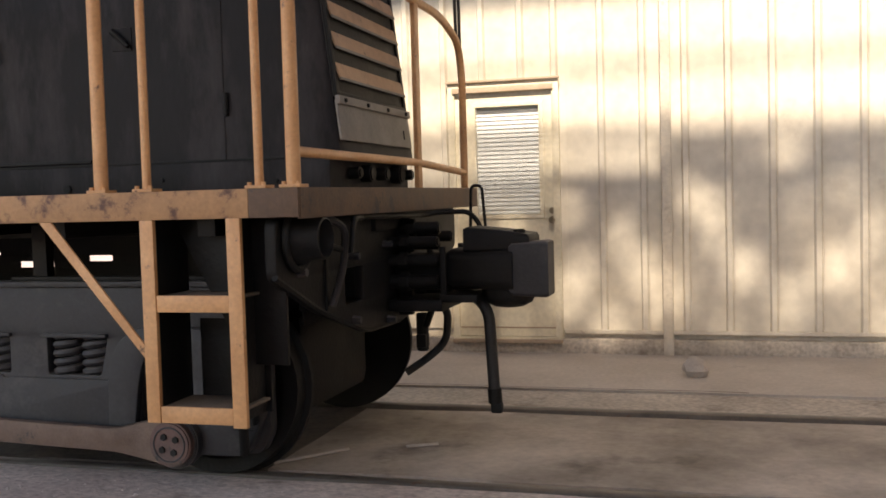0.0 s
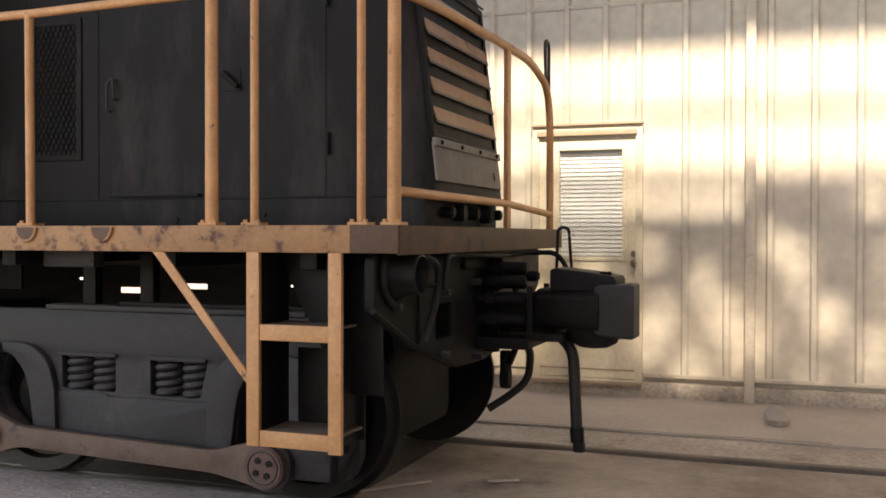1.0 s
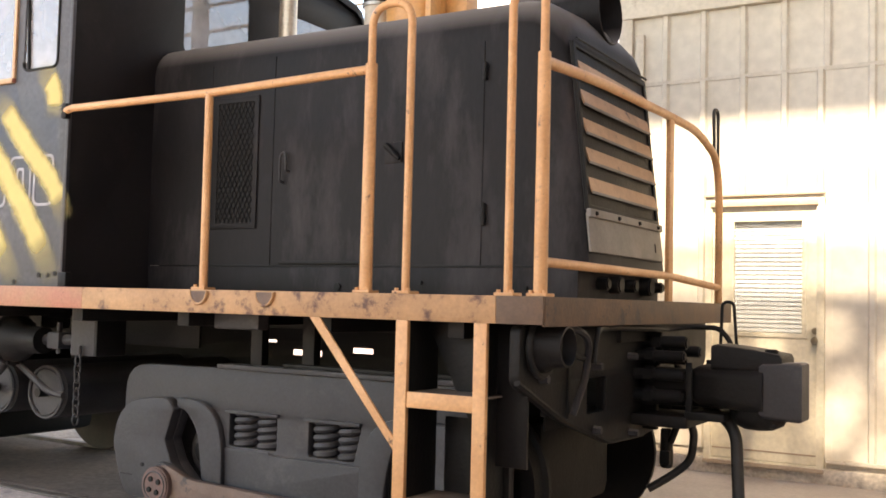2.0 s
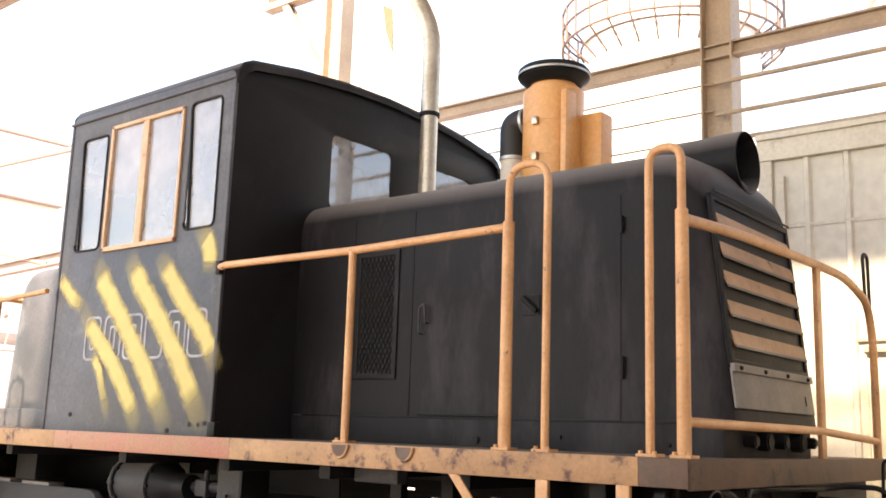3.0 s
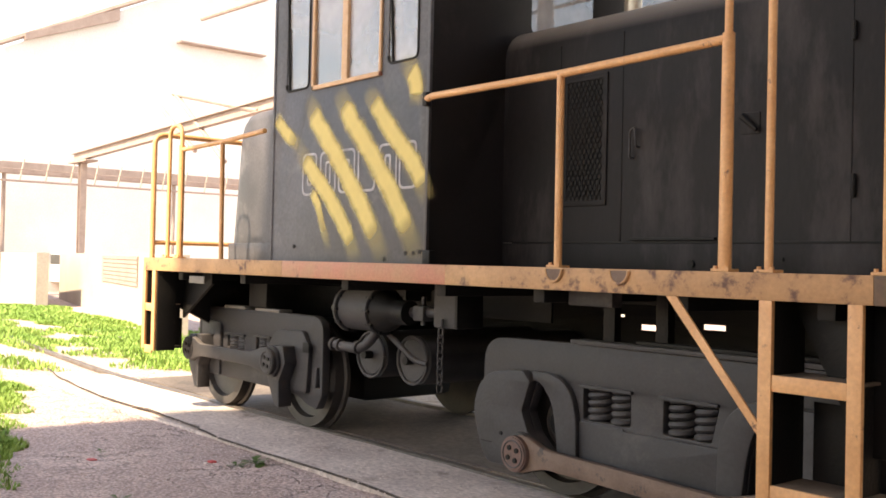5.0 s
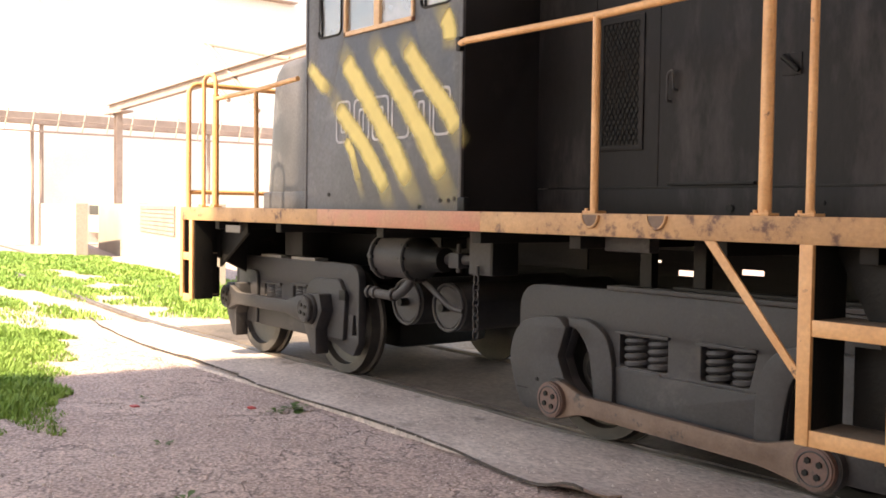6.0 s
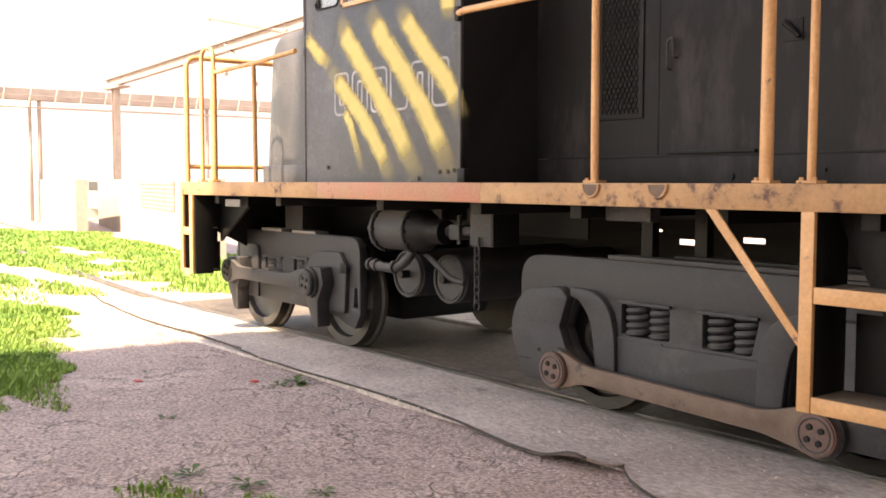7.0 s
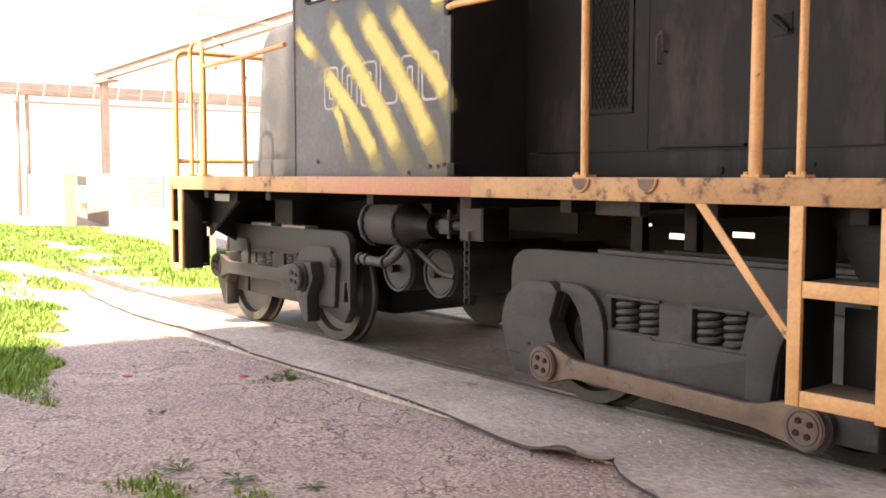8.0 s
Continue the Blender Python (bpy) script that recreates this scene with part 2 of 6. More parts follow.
M = {
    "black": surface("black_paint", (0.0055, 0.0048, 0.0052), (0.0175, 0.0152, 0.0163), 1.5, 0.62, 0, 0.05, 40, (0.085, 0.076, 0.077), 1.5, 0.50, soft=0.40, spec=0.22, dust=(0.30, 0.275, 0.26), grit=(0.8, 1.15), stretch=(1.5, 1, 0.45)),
    # Darker, browner black than the hood, for the cab end walls.
    "cab_black": surface("brown_black_paint", (0.0058, 0.0046, 0.0047), (0.0135, 0.0108, 0.0108), 1.3, 0.6, 0, 0.05, 40, (0.030, 0.025, 0.024), 1.8, 0.56, soft=0.3, spec=0.25),
    # Weathered grey made paler than the hood black to hold skylight and sun.
    "lit_cab_grey": surface("skylit_cab_paint", (0.030, 0.0285, 0.032), (0.094, 0.091, 0.100), 1.2, 0.55, 0, 0.08, 45, (0.20, 0.187, 0.19), 2.2, 0.57, soft=0.3, grit=(0.82, 1.15)),
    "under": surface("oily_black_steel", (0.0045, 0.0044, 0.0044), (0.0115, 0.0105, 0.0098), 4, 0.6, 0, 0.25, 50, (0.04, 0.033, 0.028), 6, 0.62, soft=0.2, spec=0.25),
    "truck": surface("dusty_grey_steel", (0.015, 0.014, 0.0158), (0.036, 0.0337, 0.0373), 3, 0.62, 0, 0.15, 55, (0.095, 0.086, 0.082), 3.5, 0.57, soft=0.28, dust=(0.15, 0.135, 0.125), grit=(0.8, 1.15)),
    "rust": surface("rusty_brown_steel", (0.12, 0.075, 0.055), (0.19, 0.13, 0.10), 6, 0.75, 0, 0.3, 70, (0.06, 0.05, 0.045), 7, 0.60),
    "disc": surface("rust_red_disc", (0.16, 0.085, 0.07), (0.10, 0.07, 0.06), 9, 0.7, 0, 0.2, 70, (0.05, 0.045, 0.04), 12, 0.60),
    "yellow": surface("worn_yellow_paint", (0.70, 0.38, 0.175), (0.55, 0.28, 0.12), 5, 0.5, 0, 0.12, 60, (0.11, 0.065, 0.05), 14, 0.625),
    "deck_yellow": surface("chipped_yellow_deck_paint", (0.50, 0.275, 0.125), (0.34, 0.185, 0.09), 4, 0.6, 0, 0.2, 60, (0.12, 0.06, 0.042), 8, 0.555, soft=0.09),
    "deck_red": surface("faded_red_deck_paint", (0.44, 0.16, 0.10), (0.40, 0.21, 0.115), 4, 0.55, 0, 0.15, 60, (0.14, 0.07, 0.05), 7, 0.62),
    "deck_top": surface("dirty_tread_plate", (0.10, 0.08, 0.065), (0.20, 0.15, 0.11), 5, 0.8, 0, 0.35, 70, (0.30, 0.22, 0.14), 7, 0.62),
    # Sill brown with both dirt and the shade of the end in it.
    "end_brown": surface("shade_brown_end_sill", (0.07, 0.045, 0.032), (0.15, 0.088, 0.052), 5, 0.7, 0, 0.2, 60, (0.05, 0.04, 0.035), 8, 0.58),
    "louver": surface("dusty_orange_louver", (0.50, 0.30, 0.165), (0.38, 0.235, 0.14), 6, 0.6, 0, 0.12, 60, (0.10, 0.07, 0.05), 8, 0.62),
    "grille_plate": surface("dusty_pale_grey_plate", (0.20, 0.18, 0.16), (0.15, 0.135, 0.12), 5, 0.6, 0, 0.1, 60, (0.08, 0.06, 0.05), 10, 0.64),
    "wheel": surface("worn_wheel_steel", (0.032, 0.029, 0.027), (0.065, 0.057, 0.052), 8, 0.5, 0.3, 0.15, 60),
    "rail": surface("shiny_rail_head", (0.20, 0.175, 0.15), (0.13, 0.11, 0.095), 4, 0.5, 0.5, 0.1, 60, (0.16, 0.10, 0.07), 5, 0.60),
    "rail_web": surface("rusted_rail_side", (0.10, 0.065, 0.045), (0.15, 0.10, 0.07), 6, 0.85, 0, 0.3, 60),
    "concrete": surface("stained_concrete", (0.36, 0.31, 0.26), (0.60, 0.53, 0.45), 1.1, 0.85, 0, 0.35, 35, (0.15, 0.12, 0.10), 1.7, 0.56, soft=0.16, grit=(0.75, 1.2)),
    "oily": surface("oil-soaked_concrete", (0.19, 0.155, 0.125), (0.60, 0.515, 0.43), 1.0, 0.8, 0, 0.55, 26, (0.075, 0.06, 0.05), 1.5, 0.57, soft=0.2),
    "oil_shade_bed": surface("oil_and_shade_concrete", (0.075, 0.06, 0.05), (0.19, 0.155, 0.125), 1.1, 0.75, 0, 0.5, 26, (0.045, 0.037, 0.032), 1.6, 0.57, soft=0.2, grit=(0.7, 1.25)),
    "concrete_light": surface("dusty_pale_concrete", (0.44, 0.385, 0.33), (0.60, 0.53, 0.465), 1.1, 0.88, 0, 0.35, 35, (0.22, 0.19, 0.16), 2.2, 0.62, soft=0.14),
    "dust_concrete": surface("dirt-strewn_concrete", (0.45, 0.37, 0.335), (0.68, 0.59, 0.53), 1.0, 0.92, 0, 0.7, 40, (0.20, 0.16, 0.14), 3, 0.56, soft=0.16, grit=(0.7, 1.22), stretch=(0.75, 1, 1)),
    "dirt": surface("packed_pinkish_dirt", (0.41, 0.312, 0.283), (0.57, 0.448, 0.408), 1.3, 0.95, 0, 1.0, 48, (0.22, 0.165, 0.145), 9, 0.57, soft=0.12, crack=5.2, grit=(0.45, 1.5)),
    "pebble": surface("pale_pebble", (0.52, 0.44, 0.41), (0.70, 0.62, 0.58), 20, 0.9, 0, 0.2, 60),
    "rubber": surface("cracked_rubber_strip", (0.035, 0.027, 0.024), (0.08, 0.063, 0.055), 8, 0.85, 0, 0.3, 60),
    "siding": surface("cream_painted_siding", (0.62, 0.57, 0.49), (0.70, 0.65, 0.56), 1.0, 0.42, 0, 0.02, 12, (0.48, 0.42, 0.35), 2.0, 0.60, soft=0.2, vary=0.03),
    "trim": surface("cream_steel_trim", (0.58, 0.52, 0.44), (0.66, 0.60, 0.51), 2, 0.45, 0, 0.06, 30, (0.40, 0.33, 0.26), 4, 0.62, soft=0.1),
    "steel_beam": surface("tan_painted_steel", (0.36, 0.27, 0.20), (0.46, 0.36, 0.27), 3, 0.55, 0, 0.1, 40, (0.24, 0.15, 0.10), 5, 0.62),
    "door": surface("cream_painted_door", (0.66, 0.60, 0.47), (0.72, 0.66, 0.53), 2, 0.4, 0, 0.03, 30),
    "blind": surface("white_blind_slat", (0.72, 0.70, 0.66), (0.78, 0.76, 0.72), 4, 0.5, 0, 0.02, 30),
    "brass": surface("worn_door_hardware", (0.45, 0.38, 0.28), (0.35, 0.30, 0.22), 10, 0.3, 0.9, 0.05, 40),
    "chrome": surface("heat_stained_stack_steel", (0.42, 0.36, 0.28), (0.56, 0.50, 0.42), 5, 0.38, 0.7, 0.08, 40, (0.20, 0.14, 0.09), 6, 0.58, soft=0.2),
    "cleaner": surface("orange_air_cleaner_paint", (0.70, 0.36, 0.13), (0.62, 0.30, 0.10), 4, 0.4, 0, 0.05, 40, (0.36, 0.18, 0.08), 8, 0.66),
    "white_pipe": surface("off_white_pipe", (0.55, 0.50, 0.42), (0.62, 0.57, 0.48), 4, 0.5, 0, 0.05, 40),
    "hose": surface("black_rubber_hose", (0.010, 0.010, 0.010), (0.022, 0.020, 0.019), 10, 0.6, 0, 0.15, 60),
    "wood": surface("peeling_orange_sash", (0.55, 0.32, 0.17), (0.62, 0.42, 0.26), 8, 0.6, 0, 0.15, 60, (0.34, 0.10, 0.06), 9, 0.60),
    "spray": spray("yellow_spray_paint", (0.74, 0.58, 0.19)),
    "faint": surface("faint_white_stencil", (0.44, 0.43, 0.46), (0.22, 0.21, 0.23), 10, 0.6, 0, 0, 60),
    "sun_filter": translucent("sun_dimming_roof_sheet"),
    # Strong haze paints the brightness of reflected sky into the panes.
    "glass": glass("sky_hazed_window_glass", haze=0.34),
    "door_glass": glass("clear_door_glass", haze=0.05, ior=1.45),
    "grass": surface("sunlit_grass", (0.13, 0.27, 0.04), (0.26, 0.40, 0.09), 0.9, 0.7, 0, 0, 30),
    "weed": surface("weed_leaf", (0.05, 0.11, 0.02), (0.09, 0.15, 0.03), 6, 0.6, 0, 0, 30),
    "far_wall": surface("pale_rendered_wall", (0.36, 0.31, 0.26), (0.44, 0.38, 0.32), 0.8, 0.9, 0, 0.1, 20, (0.42, 0.36, 0.30), 1.5, 0.62, soft=0.15),
    "silo": surface("galvanised_silo_steel", (0.66, 0.65, 0.62), (0.74, 0.73, 0.70), 0.8, 0.5, 0.1, 0.03, 20),
    "trestle": surface("weathered_trestle_steel", (0.28, 0.21, 0.18), (0.38, 0.30, 0.26), 2, 0.7, 0, 0.1, 30),
    "roof": surface("old_roof_sheet", (0.34, 0.31, 0.27), (0.42, 0.38, 0.33), 1, 0.7, 0, 0.05, 20),
    "red": surface("red_plastic_litter", (0.55, 0.06, 0.06), (0.45, 0.05, 0.05), 10, 0.5, 0, 0, 30),
    "flag": surface("red_cloth_flag", (0.55, 0.12, 0.07), (0.50, 0.10, 0.06), 5, 0.8, 0, 0, 30),
    "void": surface("dark_cab_lining", (0.05, 0.05, 0.05), (0.07, 0.07, 0.068), 3, 0.8, 0, 0.05, 30),
    "silver": surface("bare_silver_metal", (0.5, 0.5, 0.48), (0.4, 0.4, 0.38), 12, 0.35, 0.6, 0.05, 40),
}


# ---- building helpers ----
def mesh_of(bm, name, smooth=False):
    me = bpy.data.meshes.new(name)
    bm.normal_update()
    bm.to_mesh(me)
    bm.free()
    if smooth:
        for p in me.polygons:
            p.use_smooth = True
        me.set_sharp_from_angle(angle=radians(38))
    return me


def part(name, bm, material, parent=None, label="", smooth=True):
    """One mesh object from a bmesh (or a ready mesh), under a thing or a part."""
    me = mesh_of(bm, name, smooth) if isinstance(bm, bmesh.types.BMesh) else bm
    me.materials.clear()
    me.materials.append(M[material])
    ob = new(name, me)
    if parent:
        ob.parent = parent
    if label:
        tagged(ob, label)
    return ob


def share(name, me, parent, m):
    """Another object on a mesh that exists already."""
    ob = new(name, me)
    ob.parent = parent
    ob.matrix_basis = m
    return ob


def thing(name, label, category, group="", kind=""):
    return tagged(new(name), label, category, group, kind)


def solid(name, bm, material, label, category="", group="", kind="", smooth=True):
    return tagged(part(name, bm, material, None, "", smooth), label, category, group, kind)


def box(x0, x1, y0, y1, z0, z1, bevel=0.0, bm=None, seg=2):
    """An upright block, its edges rounded."""
    b = bmesh.new()
    bmesh.ops.create_cube(b, size=1)
    bmesh.ops.transform(b, matrix=Matrix.LocRotScale(((x0 + x1) / 2, (y0 + y1) / 2, (z0 + z1) / 2), None, (abs(x1 - x0), abs(y1 - y0), abs(z1 - z0))), verts=b.verts)
    if bevel:
        bmesh.ops.bevel(b, geom=b.edges[:], offset=bevel, segments=seg, affect="EDGES", profile=0.6)
    return merge(bm, b)


def merge(bm, b):
    if bm is None:
        return b
    tmp = bpy.data.meshes.new("tmp")
    b.to_mesh(tmp)
    b.free()
    bm.from_mesh(tmp)
    bpy.data.meshes.remove(tmp)
    return bm


def rod(p, q, r, r2=None, seg=16, bm=None, bevel=0.0):
    """A round bar from p to q."""
    p, q = Vector(p), Vector(q)
    b = bmesh.new()
    bmesh.ops.create_cone(b, cap_ends=True, segments=seg, radius1=r, radius2=r if r2 is None else r2, depth=(q - p).length)
    if bevel:
        caps = [e for e in b.edges if abs(e.verts[0].co.z - e.verts[1].co.z) < 1e-6]
        bmesh.ops.bevel(b, geom=caps, offset=bevel, segments=2, affect="EDGES")
    turn = (q - p).to_track_quat("Z", "Y").to_matrix().to_4x4()
    bmesh.ops.transform(b, matrix=Matrix.Translation((p + q) / 2) @ turn, verts=b.verts)
    return merge(bm, b)


def rounded(points, radius, steps=6):
    """A path whose corners are replaced by arcs."""
    pts = [Vector(p) for p in points]
    out = [pts[0]]
    for a, b, c in zip(pts, pts[1:], pts[2:]):
        u, v = (a - b), (c - b)
        d = min(radius, u.length * 0.49, v.length * 0.49)
        s, e = b + u.normalized() * d, b + v.normalized() * d
        for i in range(steps + 1):
            t = i / steps
            out.append(s * (1 - t) ** 2 + b * 2 * t * (1 - t) + e * t ** 2)
    return out + [pts[-1]]


def tube(points, r, seg=10, bm=None):
    """A round pipe along a path."""
    b = bm if bm is not None else bmesh.new()
    pts = [Vector(p) for p in points]
    rings, side = [], None
    for i, p in enumerate(pts):
        d = (pts[min(i + 1, len(pts) - 1)] - pts[max(i - 1, 0)]).normalized()
        if side is None:
            side = d.orthogonal().normalized()
        side = (side - d * side.dot(d)).normalized()
        up = d.cross(side)
        rings.append([b.verts.new(p + (side * math.cos(k * math.tau / seg) + up * math.sin(k * math.tau / seg)) * r) for k in range(seg)])
    for a, c in zip(rings, rings[1:]):
        for k in range(seg):
            b.faces.new((a[k], a[(k + 1) % seg], c[(k + 1) % seg], c[k]))
    b.faces.new(rings[0][::-1])
    b.faces.new(rings[-1])
    return b


def corner_path(points, radius, steps=5):
    """A closed outline with rounded corners; radius is one number or one for each corner."""
    n = len(points)
    out = []
    for i in range(n):
        b = Vector(points[i])
        rad = radius[i] if isinstance(radius, (list, tuple)) else radius
        u, v = Vector(points[i - 1]) - b, Vector(points[(i + 1) % n]) - b
        d = min(rad, u.length * 0.49, v.length * 0.49)
        if d < 1e-4:
            out.append(b)
            continue
        s, e = b + u.normalized() * d, b + v.normalized() * d
        for k in range(steps + 1):
            t = k / steps
            out.append(s * (1 - t) ** 2 + b * 2 * t * (1 - t) + e * t ** 2)
    return out


def plate(outline, holes, thick, m, bevel=0.004):
    """A flat plate of some thickness with holes through it, drawn in its own plane and set by the pose m."""
    cu = bpy.data.curves.new("plate", "CURVE")
    cu.dimensions, cu.fill_mode = "2D", "BOTH"
    cu.extrude, cu.bevel_depth, cu.bevel_resolution = max(thick / 2 - bevel, 0.0005), bevel, 1
    cu.offset = -bevel
    for loop in (outline, *holes):
        sp = cu.splines.new("POLY")
        sp.points.add(len(loop) - 1)
        for pt, co in zip(sp.points, loop):
            pt.co = (co[0], co[1], 0, 1)
        sp.use_cyclic_u = True
    ob = bpy.data.objects.new("plate", cu)
    me = bpy.data.meshes.new_from_object(ob)
    bpy.data.objects.remove(ob)
    bpy.data.curves.remove(cu)
    b = bmesh.new()
    b.from_mesh(me)
    bmesh.ops.remove_doubles(b, verts=b.verts[:], dist=0.0003)
    b.to_mesh(me)
    b.free()
    me.transform(m)
    for p in me.polygons:
        p.use_smooth = True
    me.set_sharp_from_angle(angle=radians(35))
    return me


SIDE = Matrix(((1, 0, 0, 0), (0, 0, -1, 0), (0, 1, 0, 0), (0, 0, 0, 1)))      # drawn x, z: faces -y
END = Matrix(((0, 0, 1, 0), (1, 0, 0, 0), (0, 1, 0, 0), (0, 0, 0, 1)))        # drawn y, z: faces +x


def side_at(y):
    return Matrix.Translation((0, y, 0)) @ SIDE


def end_at(x):
    return Matrix.Translation((x, 0, 0)) @ END


def rect(a, b, c, d, r=0.0):
    return corner_path([(a, c), (b, c), (b, d), (a, d)], r)


def loft(sections, closed=True, caps=True):
    """A skin over cross-sections of equally many points."""
    b = bmesh.new()
    rings = [[b.verts.new(p) for p in s] for s in sections]
    n = len(rings[0])
    for r0, r1 in zip(rings, rings[1:]):
        for k in range(n if closed else n - 1):
            b.faces.new((r0[k], r0[(k + 1) % n], r1[(k + 1) % n], r1[k]))
    if caps:
        b.faces.new(rings[0][::-1])
        b.faces.new(rings[-1])
    bmesh.ops.recalc_face_normals(b, faces=b.faces[:])
    return b


# ---- ground ----
def grid_sheet(x0, x1, y0, y1, nx, ny, height):
    b = bmesh.new()
    rows = [[b.verts.new((x0 + (x1 - x0) * i / nx, y0 + (y1 - y0) * j / ny, height(x0 + (x1 - x0) * i / nx, y0 + (y1 - y0) * j / ny))) for i in range(nx + 1)] for j in range(ny + 1)]
    for a, c in zip(rows, rows[1:]):
        for i in range(nx):
            b.faces.new((a[i], a[i + 1], c[i + 1], c[i]))
    return b


def ground_sheet():
    """One sheet to the horizon: fine and uneven near the track, flat far off."""
    xs = [-900, -300, -120, -60, -30, -18] + [-14 + 0.14 * i for i in range(int(20 / 0.14))] + [7, 12, 30, 120, 900]
    ys = [-900, -200, -60, -20, -12, -9] + [-7 + 0.14 * i for i in range(int(5.4 / 0.14))] + [-1.55, -1.0, 3, 6, 12, 30, 100, 300, 900]

    def h(x, y):
        near = max(0.0, min(1.0, (-1.5 - y) / 0.2))
        return -0.05 + near * (0.03 + 0.03 * noise.noise((x * 0.9, y * 0.9, 0)) + 0.013 * noise.noise((x * 4, y * 4, 3)))
    b = bmesh.new()
    rows = [[b.verts.new((x, y, h(x, y))) for x in xs] for y in ys]
    for a, c in zip(rows, rows[1:]):
        for i in range(len(xs) - 1):
            b.faces.new((a[i], a[i + 1], c[i + 1], c[i]))
    return b


solid("ground", ground_sheet(), "dirt", "packed pinkish dirt ground with cracks and pebbles", "ground", kind="structure")

GAUGE = 0.80
DECK_Z = 1.332


def slab(name, x0, x1, y0, y1, top, material, label, rough=0.006):
    nx, ny = max(2, int((x1 - x0) / 0.25)), max(2, int((y1 - y0) / 0.2))
    b = grid_sheet(x0, x1, y0, y1, nx, ny, lambda x, y: top + rough * noise.noise((x * 1.3, y * 1.3, 7)) + rough * 0.6 * noise.noise((x * 5, y * 5, 1)))
    edge = [e for e in b.edges if e.is_boundary]
    ext = bmesh.ops.extrude_edge_only(b, edges=edge)
    for v in ext["geom"]:
        if isinstance(v, bmesh.types.BMVert):
            v.co.z = -0.12
    return solid(name, b, material, label, "pavement", kind="structure")


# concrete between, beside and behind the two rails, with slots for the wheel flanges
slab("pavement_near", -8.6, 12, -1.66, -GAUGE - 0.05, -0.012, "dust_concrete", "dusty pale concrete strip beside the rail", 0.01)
# Darker slab under the locomotive: oil stains plus its shade in the colour.
slab("pavement_oily", -8.0, 0.34, -GAUGE + 0.11, GAUGE - 0.11, -0.016, "oil_shade_bed", "dark concrete between the rails, oil stains and shade in its colour", 0.007)
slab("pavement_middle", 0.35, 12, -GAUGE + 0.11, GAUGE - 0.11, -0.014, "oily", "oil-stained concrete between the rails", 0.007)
slab("pavement_far", -8.0, 12, GAUGE + 0.05, 1.35, -0.008, "concrete", "stained concrete strip beside the far rail")
slab("pavement_wall", -8.0, 12, 1.37, 3.1, 0.004, "concrete_light", "pale worn concrete floor along the shed wall")

def track_shift(x):
    """How far the track bends aside beyond the shed."""
    u = max(0.0, -8.0 - x)
    return 0.105 * u * u / (u + 1.6)


for sy in (-1, 1):
    rail_ob = thing("rail", "worn steel rail with a shiny head sunk in concrete", "rail", "rails of the track", "structure")
    y = sy * GAUGE
    xs = [12, -7.9] + [-8.4 - 0.6 * k for k in range(20)] + [-24, -32, -45, -60]
    head = [(-0.035, -0.04), (0.035, -0.04), (0.035, -0.006), (0.027, 0.0), (-0.027, 0.0), (-0.035, -0.006)]
    part("rail_head", loft([[(x, y + track_shift(x) + u, v) for u, v in head] for x in xs]), "rail", rail_ob)
    part("rail_web", loft([[(x, y + track_shift(x) + u, v) for u, v in ((-0.012, -0.15), (0.012, -0.15), (0.012, -0.041), (-0.012, -0.041))] for x in xs]), "rail_web", rail_ob)

# ---- shed ----
WALL_Y = 2.855
wall_back = thing("wall_back", "cream ribbed metal siding wall on a concrete footing", "wall", kind="structure")
DOOR = (0.343, 1.25, 0.125, 2.198)


def sheet_section(width, depth=0.03):
    """One rib's run of siding, in plan: flat pan and a raised trapezoid rib."""
    return [(0, 0), (width - 0.07, 0), (width - 0.055, -depth), (width - 0.02, -depth), (width - 0.005, 0), (width, 0)]


def siding_run(x, width, z0, z1):
    if width < 0.1:
        return box(x, x + width, WALL_Y - 0.004, WALL_Y + 0.006, z0, z1)
    pts = sheet_section(width)
    b = bmesh.new()
    front = [[b.verts.new((x + u, WALL_Y + v, z)) for u, v in pts] for z in (z0, z1)]
    back = [[b.verts.new((x + u, WALL_Y + v + 0.006, z)) for u, v in pts] for z in (z0, z1)]
    n = len(pts)
    for k in range(n - 1):
        b.faces.new((front[0][k], front[0][k + 1], front[1][k + 1], front[1][k]))
        b.faces.new((back[0][k + 1], back[0][k], back[1][k], back[1][k + 1]))
        for r in (0, 1):
            b.faces.new((front[r][k], back[r][k], back[r][k + 1], front[r][k + 1]))
    for k in (0, n - 1):
        b.faces.new((front[0][k], front[1][k], back[1][k], back[0][k]))
    bmesh.ops.recalc_face_normals(b, faces=b.faces[:])
    return b


RIB = 0.32
x = -0.30
while x < 11.5:
    if x + RIB <= DOOR[0] + 0.04 or x >= DOOR[1] - 0.05:
        part("siding_sheet", siding_run(x, RIB - 0.002, 0.19, 3.165), "siding", wall_back, smooth=False)
    elif x < DOOR[0]:
        part("siding_sheet", siding_run(x, DOOR[0] - x, 0.19, 3.165), "siding", wall_back, smooth=False)
    elif x < DOOR[1] < x + RIB:
        part("siding_sheet", siding_run(DOOR[1], x + RIB - DOOR[1], 0.19, 3.165), "siding", wall_back, smooth=False)
    if x + RIB > DOOR[0] and x < DOOR[1]:
        a, c = max(x, DOOR[0]), min(x + RIB, DOOR[1])
        part("siding_sheet", siding_run(a, c - a, DOOR[3], 3.165), "siding", wall_back, smooth=False)
    part("siding_sheet", siding_run(x, RIB - 0.002, 3.185, 3.76), "siding", wall_back, smooth=False)
    x += RIB
part("seam_strip", box(-0.3, 11.6, WALL_Y - 0.012, WALL_Y + 0.01, 3.155, 3.19, 0.003), "trim", wall_back)
